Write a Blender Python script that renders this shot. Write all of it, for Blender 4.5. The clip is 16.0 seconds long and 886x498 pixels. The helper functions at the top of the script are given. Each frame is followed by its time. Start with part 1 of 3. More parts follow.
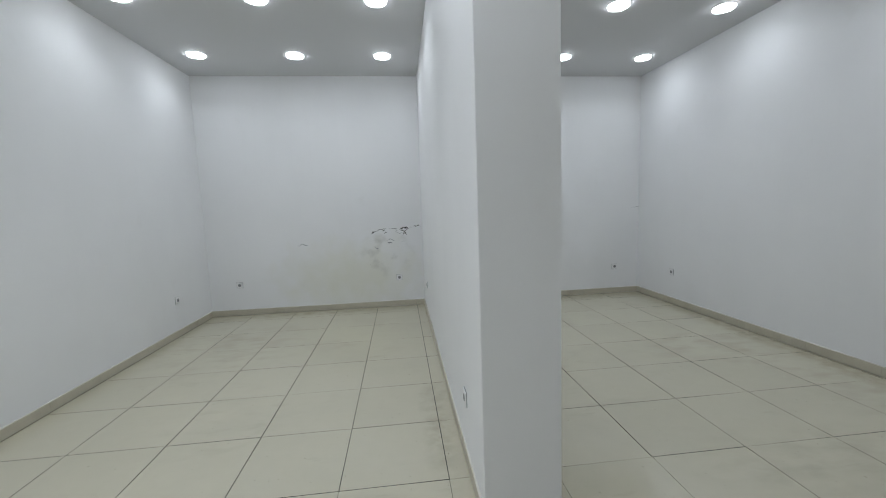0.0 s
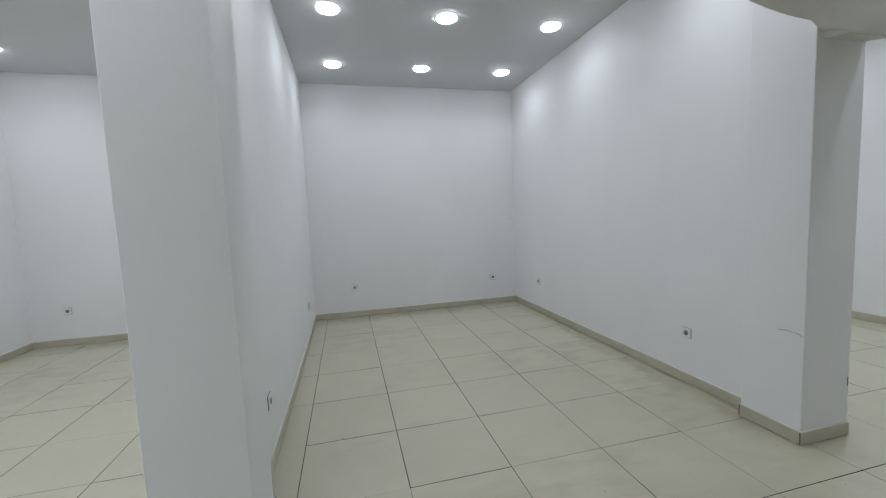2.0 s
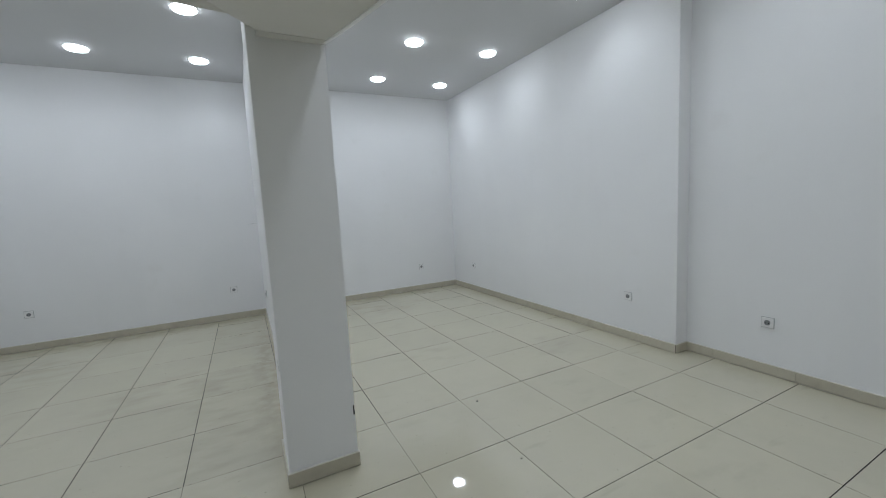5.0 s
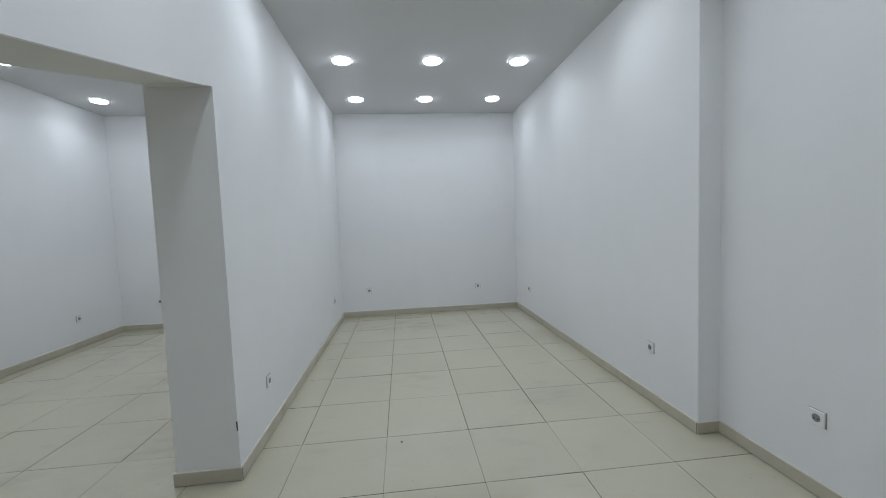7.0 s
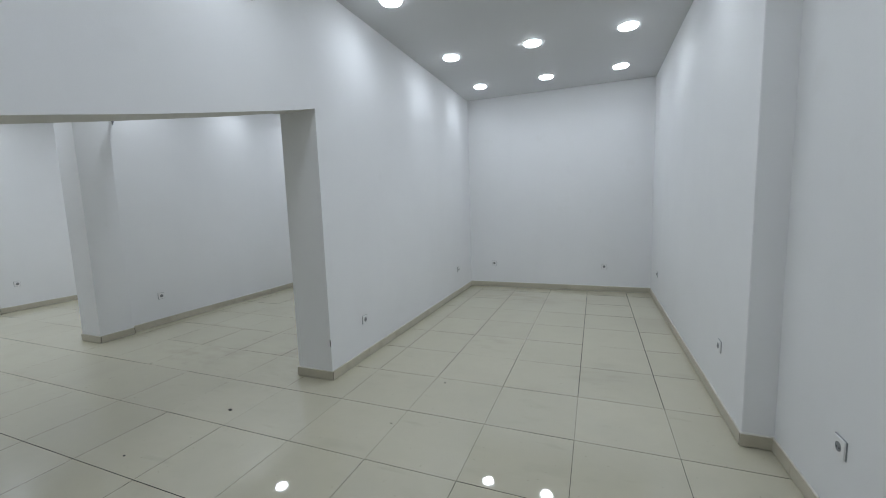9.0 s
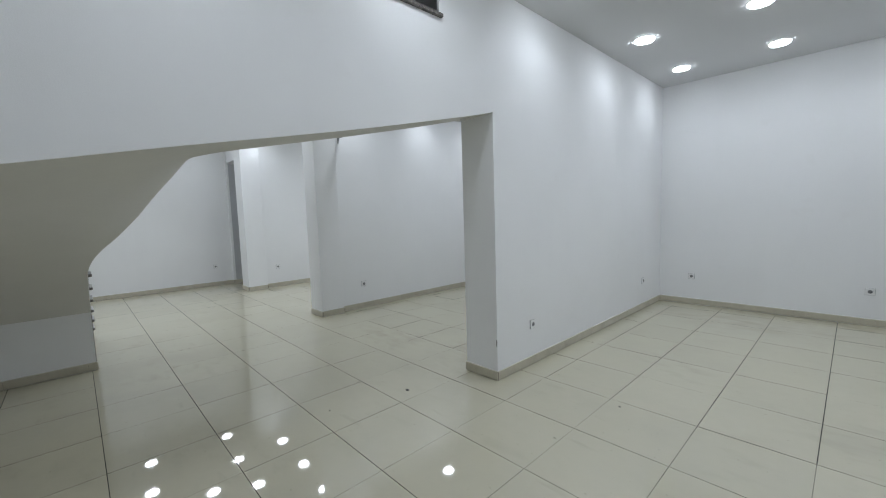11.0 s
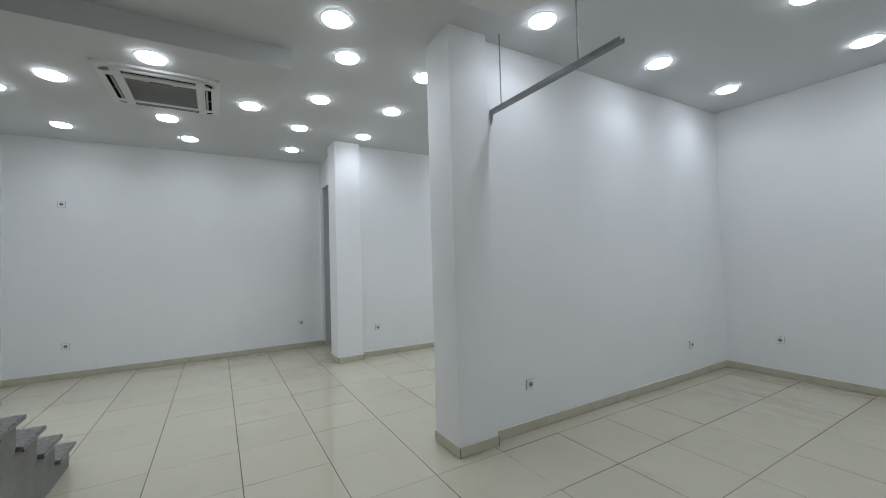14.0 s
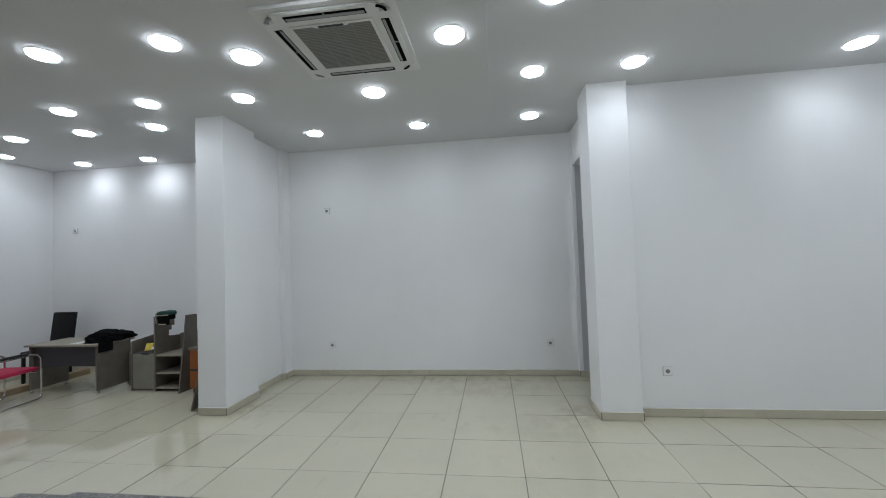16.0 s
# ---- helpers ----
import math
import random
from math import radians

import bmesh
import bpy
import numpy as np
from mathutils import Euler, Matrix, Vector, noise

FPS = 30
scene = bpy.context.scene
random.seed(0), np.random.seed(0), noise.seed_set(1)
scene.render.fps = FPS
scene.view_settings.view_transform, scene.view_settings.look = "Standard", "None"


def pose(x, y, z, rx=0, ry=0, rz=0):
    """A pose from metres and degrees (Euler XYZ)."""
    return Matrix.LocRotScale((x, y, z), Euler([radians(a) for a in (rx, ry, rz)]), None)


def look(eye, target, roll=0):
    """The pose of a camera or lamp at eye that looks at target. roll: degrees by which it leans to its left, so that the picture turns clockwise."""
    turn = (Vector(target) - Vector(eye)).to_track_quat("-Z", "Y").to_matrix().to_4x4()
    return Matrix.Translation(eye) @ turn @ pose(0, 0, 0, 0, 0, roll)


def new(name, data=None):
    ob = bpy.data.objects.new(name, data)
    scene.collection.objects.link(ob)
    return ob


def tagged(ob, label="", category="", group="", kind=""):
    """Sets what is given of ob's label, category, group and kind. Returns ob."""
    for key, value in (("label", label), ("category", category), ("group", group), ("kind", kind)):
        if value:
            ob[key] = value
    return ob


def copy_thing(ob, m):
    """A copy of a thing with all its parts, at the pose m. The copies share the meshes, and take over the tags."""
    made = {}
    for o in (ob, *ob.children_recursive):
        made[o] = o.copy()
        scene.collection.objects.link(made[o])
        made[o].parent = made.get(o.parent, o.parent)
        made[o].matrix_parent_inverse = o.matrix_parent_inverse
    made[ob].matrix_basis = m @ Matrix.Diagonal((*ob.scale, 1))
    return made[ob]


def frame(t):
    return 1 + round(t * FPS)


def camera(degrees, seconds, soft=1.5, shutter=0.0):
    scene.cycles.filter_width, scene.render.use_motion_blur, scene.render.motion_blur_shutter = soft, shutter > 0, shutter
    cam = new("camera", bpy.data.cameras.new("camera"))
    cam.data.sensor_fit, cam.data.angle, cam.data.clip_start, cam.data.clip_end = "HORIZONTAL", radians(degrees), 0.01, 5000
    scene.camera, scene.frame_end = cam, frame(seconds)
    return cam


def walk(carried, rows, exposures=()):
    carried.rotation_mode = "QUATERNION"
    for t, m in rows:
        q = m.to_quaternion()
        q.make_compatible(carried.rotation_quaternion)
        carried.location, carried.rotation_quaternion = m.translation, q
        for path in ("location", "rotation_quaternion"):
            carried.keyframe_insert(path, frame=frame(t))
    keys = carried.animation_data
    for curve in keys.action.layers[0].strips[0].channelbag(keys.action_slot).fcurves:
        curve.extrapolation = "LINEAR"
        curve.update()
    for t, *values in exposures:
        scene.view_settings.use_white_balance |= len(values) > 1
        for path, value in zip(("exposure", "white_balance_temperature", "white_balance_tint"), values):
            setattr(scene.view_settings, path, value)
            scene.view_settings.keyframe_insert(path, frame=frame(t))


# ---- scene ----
import functools

cam = camera(97.4, 16.0, soft=1.0)
PATH = [
    (0, (-0.002, 0.036, 1.502), (0.211, 2.013, 1.284), -2.0),
    (0.5, (0.193, -0.076, 1.533), (0.156, 1.899, 1.221), -2.1),
    (1, (0.441, -0.079, 1.493), (0.47, 1.906, 1.246), -2.1),
    (1.5, (0.788, 0.012, 1.509), (1.056, 1.987, 1.347), -2.3),
    (2, (1.15, 0.018, 1.487), (1.626, 1.953, 1.31), -2.4),
    (2.5, (1.508, 0.025, 1.471), (2.207, 1.888, 1.279), -2.4),
    (3, (1.889, 0.017, 1.499), (2.781, 1.802, 1.36), -2.6),
    (3.5, (2.289, -0.106, 1.515), (3.207, 1.667, 1.397), -2.7),
    (4, (2.701, -0.213, 1.489), (3.61, 1.565, 1.381), -2.6),
    (4.5, (3.18, -0.363, 1.472), (4.119, 1.395, 1.302), -2.6),
    (4.7, (3.371, -0.42, 1.492), (4.294, 1.341, 1.279), -2.6),
    (6.8, (5.055, -0.744, 1.521), (5.443, 1.213, 1.384), -2.3),
    (7, (5.179, -0.747, 1.537), (5.384, 1.238, 1.406), -2.2),
    (7.5, (5.481, -0.809, 1.556), (5.223, 1.171, 1.449), -2.1),
    (8, (5.726, -0.911, 1.542), (5.335, 1.049, 1.467), -2.0),
    (8.5, (6.016, -0.978, 1.552), (5.483, 0.944, 1.404), -2.0),
    (9, (6.317, -1.069, 1.542), (5.59, 0.781, 1.318), -1.9),
    (9.5, (6.512, -1.185, 1.531), (5.63, 0.598, 1.327), -1.8),
    (9.8, (6.604, -1.184, 1.556), (5.58, 0.521, 1.337), -2.3),
    (10, (6.609, -1.194, 1.531), (5.492, 0.45, 1.313), -1.7),
    (10.2, (6.62, -1.171, 1.519), (5.393, 0.391, 1.289), -1.6),
    (12.3, (5.032, -0.477, 1.517), (3.502, 0.805, 1.412), -1.4),
    (12.5, (4.833, -0.369, 1.501), (3.302, 0.915, 1.42), -1.6),
    (13, (4.32, -0.214, 1.521), (2.758, 1.035, 1.533), -1.7),
    (13.5, (3.796, -0.077, 1.532), (2.191, 1.114, 1.615), -1.6),
    (14, (3.285, 0.092, 1.535), (1.556, 1.095, 1.588), -1.6),
    (14.5, (2.792, 0.246, 1.567), (0.954, 1.034, 1.579), -1.7),
    (15, (2.32, 0.449, 1.567), (0.383, 0.941, 1.632), -1.8),
    (15.5, (1.849, 0.571, 1.601), (-0.146, 0.686, 1.685), -1.9),
    (16, (1.414, 0.647, 1.618), (-0.569, 0.397, 1.691), -2.0),
]
EXPOSURE = [
    (0.0, -0.09, 6560, 10), (1.0, -0.12, 6560, 10), (2.0, 0.02, 6550, 10), (3.0, 0.09, 6530, 10), (4.0, 0.04, 6500, 10), (4.6, -0.03, 6460, 10),
    (7.0, -0.05, 6400, 10), (9.0, -0.06, 6390, 10), (10.2, -0.03, 6420, 10), (12.3, 0.20, 6460, 10), (13.0, 0.19, 6470, 10), (13.5, 0.04, 6440, 10),
    (14.2, -0.04, 6430, 10), (16.0, -0.03, 6430, 10),
]
walk(cam, [(t, look(eye, target, roll)) for t, eye, target, roll in PATH], exposures=EXPOSURE)

# ---- world ----
world = bpy.data.worlds.new("world")
scene.world = world
world.use_nodes = True
world.node_tree.nodes["Background"].inputs[0].default_value = (0.55, 0.65, 0.8, 1)
world.node_tree.nodes["Background"].inputs[1].default_value = 0.05
LAMP, BULB = 18.5, 2.05

CEIL = 3.405
TOP = 3.46
BACK = 5.97


# ---- materials ----
def material(name, color, rough=0.6, metal=0.0, spread=0.06, scale=3.0, fine=60.0, bump=0.05, coat=0.0, rand=0.0, placed=False):
    """A surface with variation at two scales and fine relief."""
    m = bpy.data.materials.new(name)
    m.use_nodes = True
    n, l = m.node_tree.nodes, m.node_tree.links
    b = n["Principled BSDF"]
    b.inputs["Roughness"].default_value = rough
    b.inputs["Metallic"].default_value = metal
    if coat:
        b.inputs["Coat Weight"].default_value = coat
        b.inputs["Coat Roughness"].default_value = 0.03
    co = n.new("ShaderNodeTexCoord")
    big, small = n.new("ShaderNodeTexNoise"), n.new("ShaderNodeTexNoise")
    big.inputs["Scale"].default_value, small.inputs["Scale"].default_value = scale, fine
    big.inputs["Detail"].default_value, small.inputs["Detail"].default_value = 4, 3
    where = n.new("ShaderNodeNewGeometry").outputs["Position"] if placed else co.outputs["Object"]
    for t in (big, small):
        l.new(where, t.inputs["Vector"])
    mix = n.new("ShaderNodeMath")
    mix.operation = "MULTIPLY_ADD"
    l.new(small.outputs["Fac"], mix.inputs[0])
    mix.inputs[1].default_value = 0.4
    l.new(big.outputs["Fac"], mix.inputs[2])
    ramp = n.new("ShaderNodeMapRange")
    ramp.inputs["From Min"].default_value, ramp.inputs["From Max"].default_value = 0.35, 1.05
    ramp.inputs["To Min"].default_value, ramp.inputs["To Max"].default_value = 1 - spread, 1 + spread
    l.new(mix.outputs[0], ramp.inputs["Value"])
    value = ramp.outputs["Result"]
    if rand:
        info, add = n.new("ShaderNodeObjectInfo"), n.new("ShaderNodeMath")
        add.operation = "MULTIPLY_ADD"
        l.new(info.outputs["Random"], add.inputs[0])
        add.inputs[1].default_value = rand
        l.new(value, add.inputs[2])
        value = add.outputs[0]
    col = n.new("ShaderNodeVectorMath")
    col.operation = "SCALE"
    col.inputs[0].default_value = color
    l.new(value, col.inputs["Scale"])
    l.new(col.outputs["Vector"], b.inputs["Base Color"])
    bm = n.new("ShaderNodeBump")
    bm.inputs["Strength"].default_value, bm.inputs["Distance"].default_value = bump, 0.01
    l.new(small.outputs["Fac"], bm.inputs["Height"])
    l.new(bm.outputs["Normal"], b.inputs["Normal"])
    return m


def noise_mask(m, scale, low, high, detail=6.0, stretch=(1, 1, 1), placed=False):
    n, l = m.node_tree.nodes, m.node_tree.links
    co, mp, t, r = (n.new("ShaderNodeTexCoord"), n.new("ShaderNodeMapping"), n.new("ShaderNodeTexNoise"), n.new("ShaderNodeMapRange"))
    mp.inputs["Scale"].default_value = stretch
    t.inputs["Scale"].default_value, t.inputs["Detail"].default_value = scale, detail
    r.inputs["From Min"].default_value, r.inputs["From Max"].default_value = low, high
    l.new(n.new("ShaderNodeNewGeometry").outputs["Position"] if placed else co.outputs["Object"], mp.inputs["Vector"])
    l.new(mp.outputs["Vector"], t.inputs["Vector"])
    l.new(t.outputs["Fac"], r.inputs["Value"])
    return r.outputs["Result"]


def stain(m, mask, color, amount):
    """Mixes a stain colour over the base colour where mask is high."""
    n, l = m.node_tree.nodes, m.node_tree.links
    b = n["Principled BSDF"]
    old = b.inputs["Base Color"].links[0].from_socket
    mul, mix = n.new("ShaderNodeMath"), n.new("ShaderNodeMix")
    mul.operation = "MULTIPLY"
    mul.inputs[1].default_value = amount
    l.new(mask, mul.inputs[0])
    mix.data_type = "RGBA"
    l.new(mul.outputs[0], mix.inputs["Factor"])
    l.new(old, mix.inputs["A"])
    mix.inputs["B"].default_value = (*color, 1)
    l.new(mix.outputs["Result"], b.inputs["Base Color"])


def near(m, spot, size, soft=0.5, placed=False):
    """1 within a box round spot, fading out softly, with a ragged edge."""
    n, l = m.node_tree.nodes, m.node_tree.links
    co, sub, div, ln, r = (n.new("ShaderNodeTexCoord"), n.new("ShaderNodeVectorMath"), n.new("ShaderNodeVectorMath"), n.new("ShaderNodeVectorMath"), n.new("ShaderNodeMapRange"))
    t, add = n.new("ShaderNodeTexNoise"), n.new("ShaderNodeMath")
    sub.operation, div.operation, ln.operation, add.operation = "SUBTRACT", "DIVIDE", "LENGTH", "MULTIPLY_ADD"
    sub.inputs[1].default_value, div.inputs[1].default_value = spot, size
    where = n.new("ShaderNodeNewGeometry").outputs["Position"] if placed else co.outputs["Object"]
    l.new(where, sub.inputs[0])
    l.new(sub.outputs[0], div.inputs[0])
    l.new(div.outputs[0], ln.inputs[0])
    t.inputs["Scale"].default_value, t.inputs["Detail"].default_value = 4, 6
    l.new(where, t.inputs["Vector"])
    l.new(t.outputs["Fac"], add.inputs[0])
    add.inputs[1].default_value = 0.9
    l.new(ln.outputs["Value"], add.inputs[2])
    r.inputs["From Min"].default_value, r.inputs["From Max"].default_value = 1.45, 1.45 - soft
    l.new(add.outputs[0], r.inputs["Value"])
    return r.outputs["Result"]


def times(m, a, b):
    n, l = m.node_tree.nodes, m.node_tree.links
    mul = n.new("ShaderNodeMath")
    mul.operation = "MULTIPLY"
    l.new(a, mul.inputs[0])
    l.new(b, mul.inputs[1])
    return mul.outputs[0]


def glowing(name, color, strength):
    m = bpy.data.materials.new(name)
    m.use_nodes = True
    b = m.node_tree.nodes["Principled BSDF"]
    b.inputs["Base Color"].default_value = (0.8, 0.8, 0.8, 1)
    b.inputs["Emission Color"].default_value = (*color, 1)
    b.inputs["Emission Strength"].default_value = strength
    return m


PAINT = material("white wall paint", (0.86, 0.865, 0.87), 0.55, spread=0.035, scale=0.9, fine=220, bump=0.07)
PAINT_DAMP = material("white wall paint with damp", (0.86, 0.865, 0.87), 0.55, spread=0.035, scale=0.9, fine=220, bump=0.07)
stain(PAINT_DAMP, near(PAINT_DAMP, (-0.75, 5.97, 0.45), (1.3, 0.4, 0.75), 0.8), (0.74, 0.735, 0.60), 0.6)
stain(PAINT_DAMP, times(PAINT_DAMP, near(PAINT_DAMP, (-0.25, 5.97, 0.85), (0.5, 0.4, 0.4), 0.6), noise_mask(PAINT_DAMP, 5, 0.5, 0.68)), (0.40, 0.40, 0.35), 0.42)
for plaster in (PAINT, PAINT_DAMP):
    stain(plaster, noise_mask(plaster, 2.4, 0.52, 0.70, 5, (1, 1, 0.16)), (0.78, 0.785, 0.785), 0.12)
    stain(plaster, noise_mask(plaster, 3.1, 0.66, 0.76, 7), (0.70, 0.69, 0.66), 0.13)
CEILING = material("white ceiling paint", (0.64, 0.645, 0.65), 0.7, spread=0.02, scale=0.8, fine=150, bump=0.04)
SOFFIT = material("white plaster", (0.70, 0.69, 0.66), 0.75, spread=0.04, scale=1.5, fine=90, bump=0.1)
TILE = material("polished beige porcelain tile", (0.535, 0.505, 0.388), 0.03, spread=0.04, scale=0.8, fine=11, bump=0.0015, rand=0.045, placed=True)
TILE.node_tree.nodes["Principled BSDF"].inputs["IOR"].default_value = 1.9
stain(TILE, noise_mask(TILE, 1.3, 0.50, 0.72, 5, placed=True), (0.42, 0.395, 0.315), 0.22)
stain(TILE, times(TILE, noise_mask(TILE, 0.9, 0.50, 0.62, placed=True), noise_mask(TILE, 7, 0.52, 0.72, 8, (0.5, 1, 1), True)), (0.30, 0.265, 0.20), 0.2)
stain(TILE, noise_mask(TILE, 5, 0.66, 0.76, 9, (0.45, 1.6, 1), True), (0.26, 0.235, 0.18), 0.18)
stain(TILE, noise_mask(TILE, 38, 0.71, 0.75, 3, placed=True), (0.16, 0.14, 0.11), 0.5)
for spot, size in (((-4.05, 0.1, 0), (0.28, 2.0, 1)), ((3.72, 3.6, 0), (0.16, 2.3, 1)), ((-2.85, 1.5, 0), (0.45, 0.3, 1)), ((-2.9, -2.2, 0), (0.6, 0.25, 1)), ((2.2, 5.8, 0), (1.7, 0.2, 1)), ((-1.2, 5.82, 0), (1.7, 0.18, 1)), ((5.7, 5.85, 0), (1.5, 0.16, 1)), ((0.2, 2.6, 0), (0.14, 0.9, 1))):
    stain(TILE, times(TILE, near(TILE, spot, size, 0.8, True), noise_mask(TILE, 9, 0.36, 0.62, 7, (1, 1, 1), True)), (0.25, 0.21, 0.145), 0.36)
# dirt trodden in round the bay mouths and along the walls
for spot, size in (((3.45, 2.6, 0), (0.55, 1.6, 1)), ((1.3, 4.9, 0), (1.1, 0.8, 1)), ((-1.9, 4.6, 0), (1.0, 0.9, 1)), ((-2.6, 1.2, 0), (0.7, 0.6, 1)), ((-3.7, 0.6, 0), (0.6, 1.3, 1)), ((2.9, 3.6, 0), (0.8, 0.5, 1)), ((5.2, 5.2, 0), (1.2, 0.6, 1)), ((2.3, 1.9, 0), (0.9, 0.35, 1))):
    stain(TILE, times(TILE, near(TILE, spot, size, 0.9, True), noise_mask(TILE, 6, 0.42, 0.66, 7, (0.6, 1.3, 1), True)), (0.31, 0.265, 0.19), 0.28)
GROUT = material("dark floor joint", (0.012, 0.011, 0.010), 0.95, spread=0.3, scale=4, fine=30)
BASE = material("beige skirting tile", (0.52, 0.485, 0.39), 0.3, spread=0.05, scale=6, fine=40, bump=0.03, rand=0.03, placed=True)
stain(BASE, noise_mask(BASE, 5, 0.54, 0.72, 7, placed=True), (0.31, 0.27, 0.19), 0.35)
BASEJOINT = material("skirting joint", (0.21, 0.19, 0.15), 0.9)
CAULK = material("old white caulk", (0.66, 0.65, 0.60), 0.7, spread=0.12, scale=5, fine=60)
PLASTIC = material("white plastic", (0.85, 0.85, 0.85), 0.35, spread=0.01)
GREYPLASTIC = material("grey plastic", (0.30, 0.31, 0.32), 0.4, spread=0.02)
WELL = material("shaded grey plastic", (0.24, 0.25, 0.26), 0.4, spread=0.02)
DARK = material("dark plastic", (0.02, 0.02, 0.022), 0.45, spread=0.1)
# near-black that paints the shade inside the air outlets
SLOT_SHADE = material("black air slot shade", (0.004, 0.004, 0.004), 0.95, spread=0.1)
SLOT_SHADE.node_tree.nodes["Principled BSDF"].inputs["Specular IOR Level"].default_value = 0.05
STEEL = material("galvanised steel", (0.26, 0.265, 0.27), 0.42, 0.75, spread=0.3, scale=8, fine=80)
CHROME = material("chrome", (0.6, 0.6, 0.6), 0.16, 1.0, spread=0.04)
ACWHITE = material("aged white plastic", (0.70, 0.70, 0.69), 0.4, spread=0.03)
GLOW = glowing("lit diffuser", (0.889, 0.965, 1.062), LAMP)
# grey that carries the shade of the unlit passage
PASSAGE_SHADE = material("grey passage shade", (0.52, 0.53, 0.55), 0.5, spread=0.03)
GRANITE = material("speckled granite", (0.155, 0.142, 0.132), 0.3, spread=0.15, scale=14, fine=70, bump=0.02)
stain(GRANITE, noise_mask(GRANITE, 55, 0.52, 0.6, 3), (0.06, 0.055, 0.06), 0.85)
stain(GRANITE, noise_mask(GRANITE, 38, 0.58, 0.64, 2), (0.36, 0.34, 0.31), 0.55)
CEMENT = material("dusty grey cement", (0.215, 0.208, 0.19), 0.85, spread=0.25, scale=3, fine=35, bump=0.25)
WOODTOP = material("pale oak laminate", (0.30, 0.27, 0.21), 0.45, spread=0.2, scale=7, fine=45)
WOODGREY = material("grey oak laminate", (0.15, 0.132, 0.108), 0.5, spread=0.22, scale=7, fine=45)
DOORPALE = material("pale grey oak laminate", (0.23, 0.215, 0.18), 0.5, spread=0.15, scale=7, fine=45)
SLATE = material("dark slate laminate", (0.045, 0.045, 0.055), 0.5, spread=0.1)
ORANGE = material("orange lacquer", (0.30, 0.085, 0.014), 0.4, spread=0.12, scale=5)
BLACKCLOTH = material("black fabric", (0.005, 0.005, 0.006), 0.98, spread=0.3, scale=20, fine=200, bump=0.3)
BLACKCLOTH.node_tree.nodes["Principled BSDF"].inputs["Specular IOR Level"].default_value = 0.12
REDCLOTH = material("magenta red upholstery", (0.42, 0.012, 0.06), 0.75, spread=0.15, scale=12, fine=200, bump=0.2)
LEATHER = material("black leatherette", (0.008, 0.008, 0.009), 0.6, spread=0.2, scale=10)
LEATHER.node_tree.nodes["Principled BSDF"].inputs["Specular IOR Level"].default_value = 0.25
PLANK = material("raw timber", (0.30, 0.22, 0.13), 0.7, spread=0.25, scale=5, fine=40, bump=0.2)
TEAL = material("teal fabric", (0.008, 0.045, 0.043), 0.7, spread=0.2)
STRAW = material("cream piping", (0.42, 0.38, 0.28), 0.7)
PAPER = material("paper", (0.72, 0.72, 0.70), 0.7, spread=0.02)
YELLOW = material("yellow card", (0.55, 0.42, 0.03), 0.6)
CRACK = material("dark crack", (0.05, 0.05, 0.048), 0.9, spread=0.4, scale=20)
FILTER = material("grey filter mesh", (0.20, 0.185, 0.155), 0.6, spread=0.15, scale=12)


# ---- building helpers ----
def box(bm, x0, x1, y0, y1, z0, z1, bevel=0.0):
    got = bmesh.ops.create_cube(bm, size=1)
    bmesh.ops.scale(bm, vec=(x1 - x0, y1 - y0, z1 - z0), verts=got["verts"])
    bmesh.ops.translate(bm, vec=((x0 + x1) / 2, (y0 + y1) / 2, (z0 + z1) / 2), verts=got["verts"])
    if bevel:
        edges = list({e for v in got["verts"] for e in v.link_edges})
        bmesh.ops.bevel(bm, geom=edges, offset=bevel, segments=2, affect="EDGES", profile=0.6)
    return bm


def boxes(*rows, bevel=0.0):
    bm = bmesh.new()
    for r in rows:
        box(bm, *r, bevel=bevel)
    return bm


def rod(bm, a, b, r, sides=12):
    a, b = Vector(a), Vector(b)
    got = bmesh.ops.create_cone(bm, cap_ends=True, segments=sides, radius1=r, radius2=r, depth=(b - a).length)
    turn = (b - a).to_track_quat("Z", "Y").to_matrix().to_4x4()
    bmesh.ops.transform(bm, matrix=Matrix.Translation((a + b) / 2) @ turn, verts=got["verts"])
    return bm


def tube(points, r, sides=10, rounds=4):
    """A bent tube through the points, with rounded bends."""
    pts = [Vector(p) for p in points]
    path = [pts[0]]
    for a, p, b in zip(pts, pts[1:], pts[2:]):
        d = min(0.08, (a - p).length * 0.45, (b - p).length * 0.45)
        s, e = p + (a - p).normalized() * d, p + (b - p).normalized() * d
        path += [s.lerp(p, k / rounds).lerp(p.lerp(e, k / rounds), k / rounds) for k in range(rounds + 1)]
    path.append(pts[-1])
    bm, rings, up = bmesh.new(), [], Vector((0.13, 0.31, 0.94))
    for i, p in enumerate(path):
        way = (path[min(i + 1, len(path) - 1)] - path[max(i - 1, 0)]).normalized()
        s = way.cross(up).normalized()
        u = s.cross(way)
        rings.append([bm.verts.new(p + r * (math.cos(q) * s + math.sin(q) * u)) for q in (2 * math.pi * k / sides for k in range(sides))])
    for a, b in zip(rings, rings[1:]):
        for k in range(sides):
            bm.faces.new((a[k], a[(k + 1) % sides], b[(k + 1) % sides], b[k]))
    bm.faces.new(rings[0][::-1])
    bm.faces.new(rings[-1])
    return bm


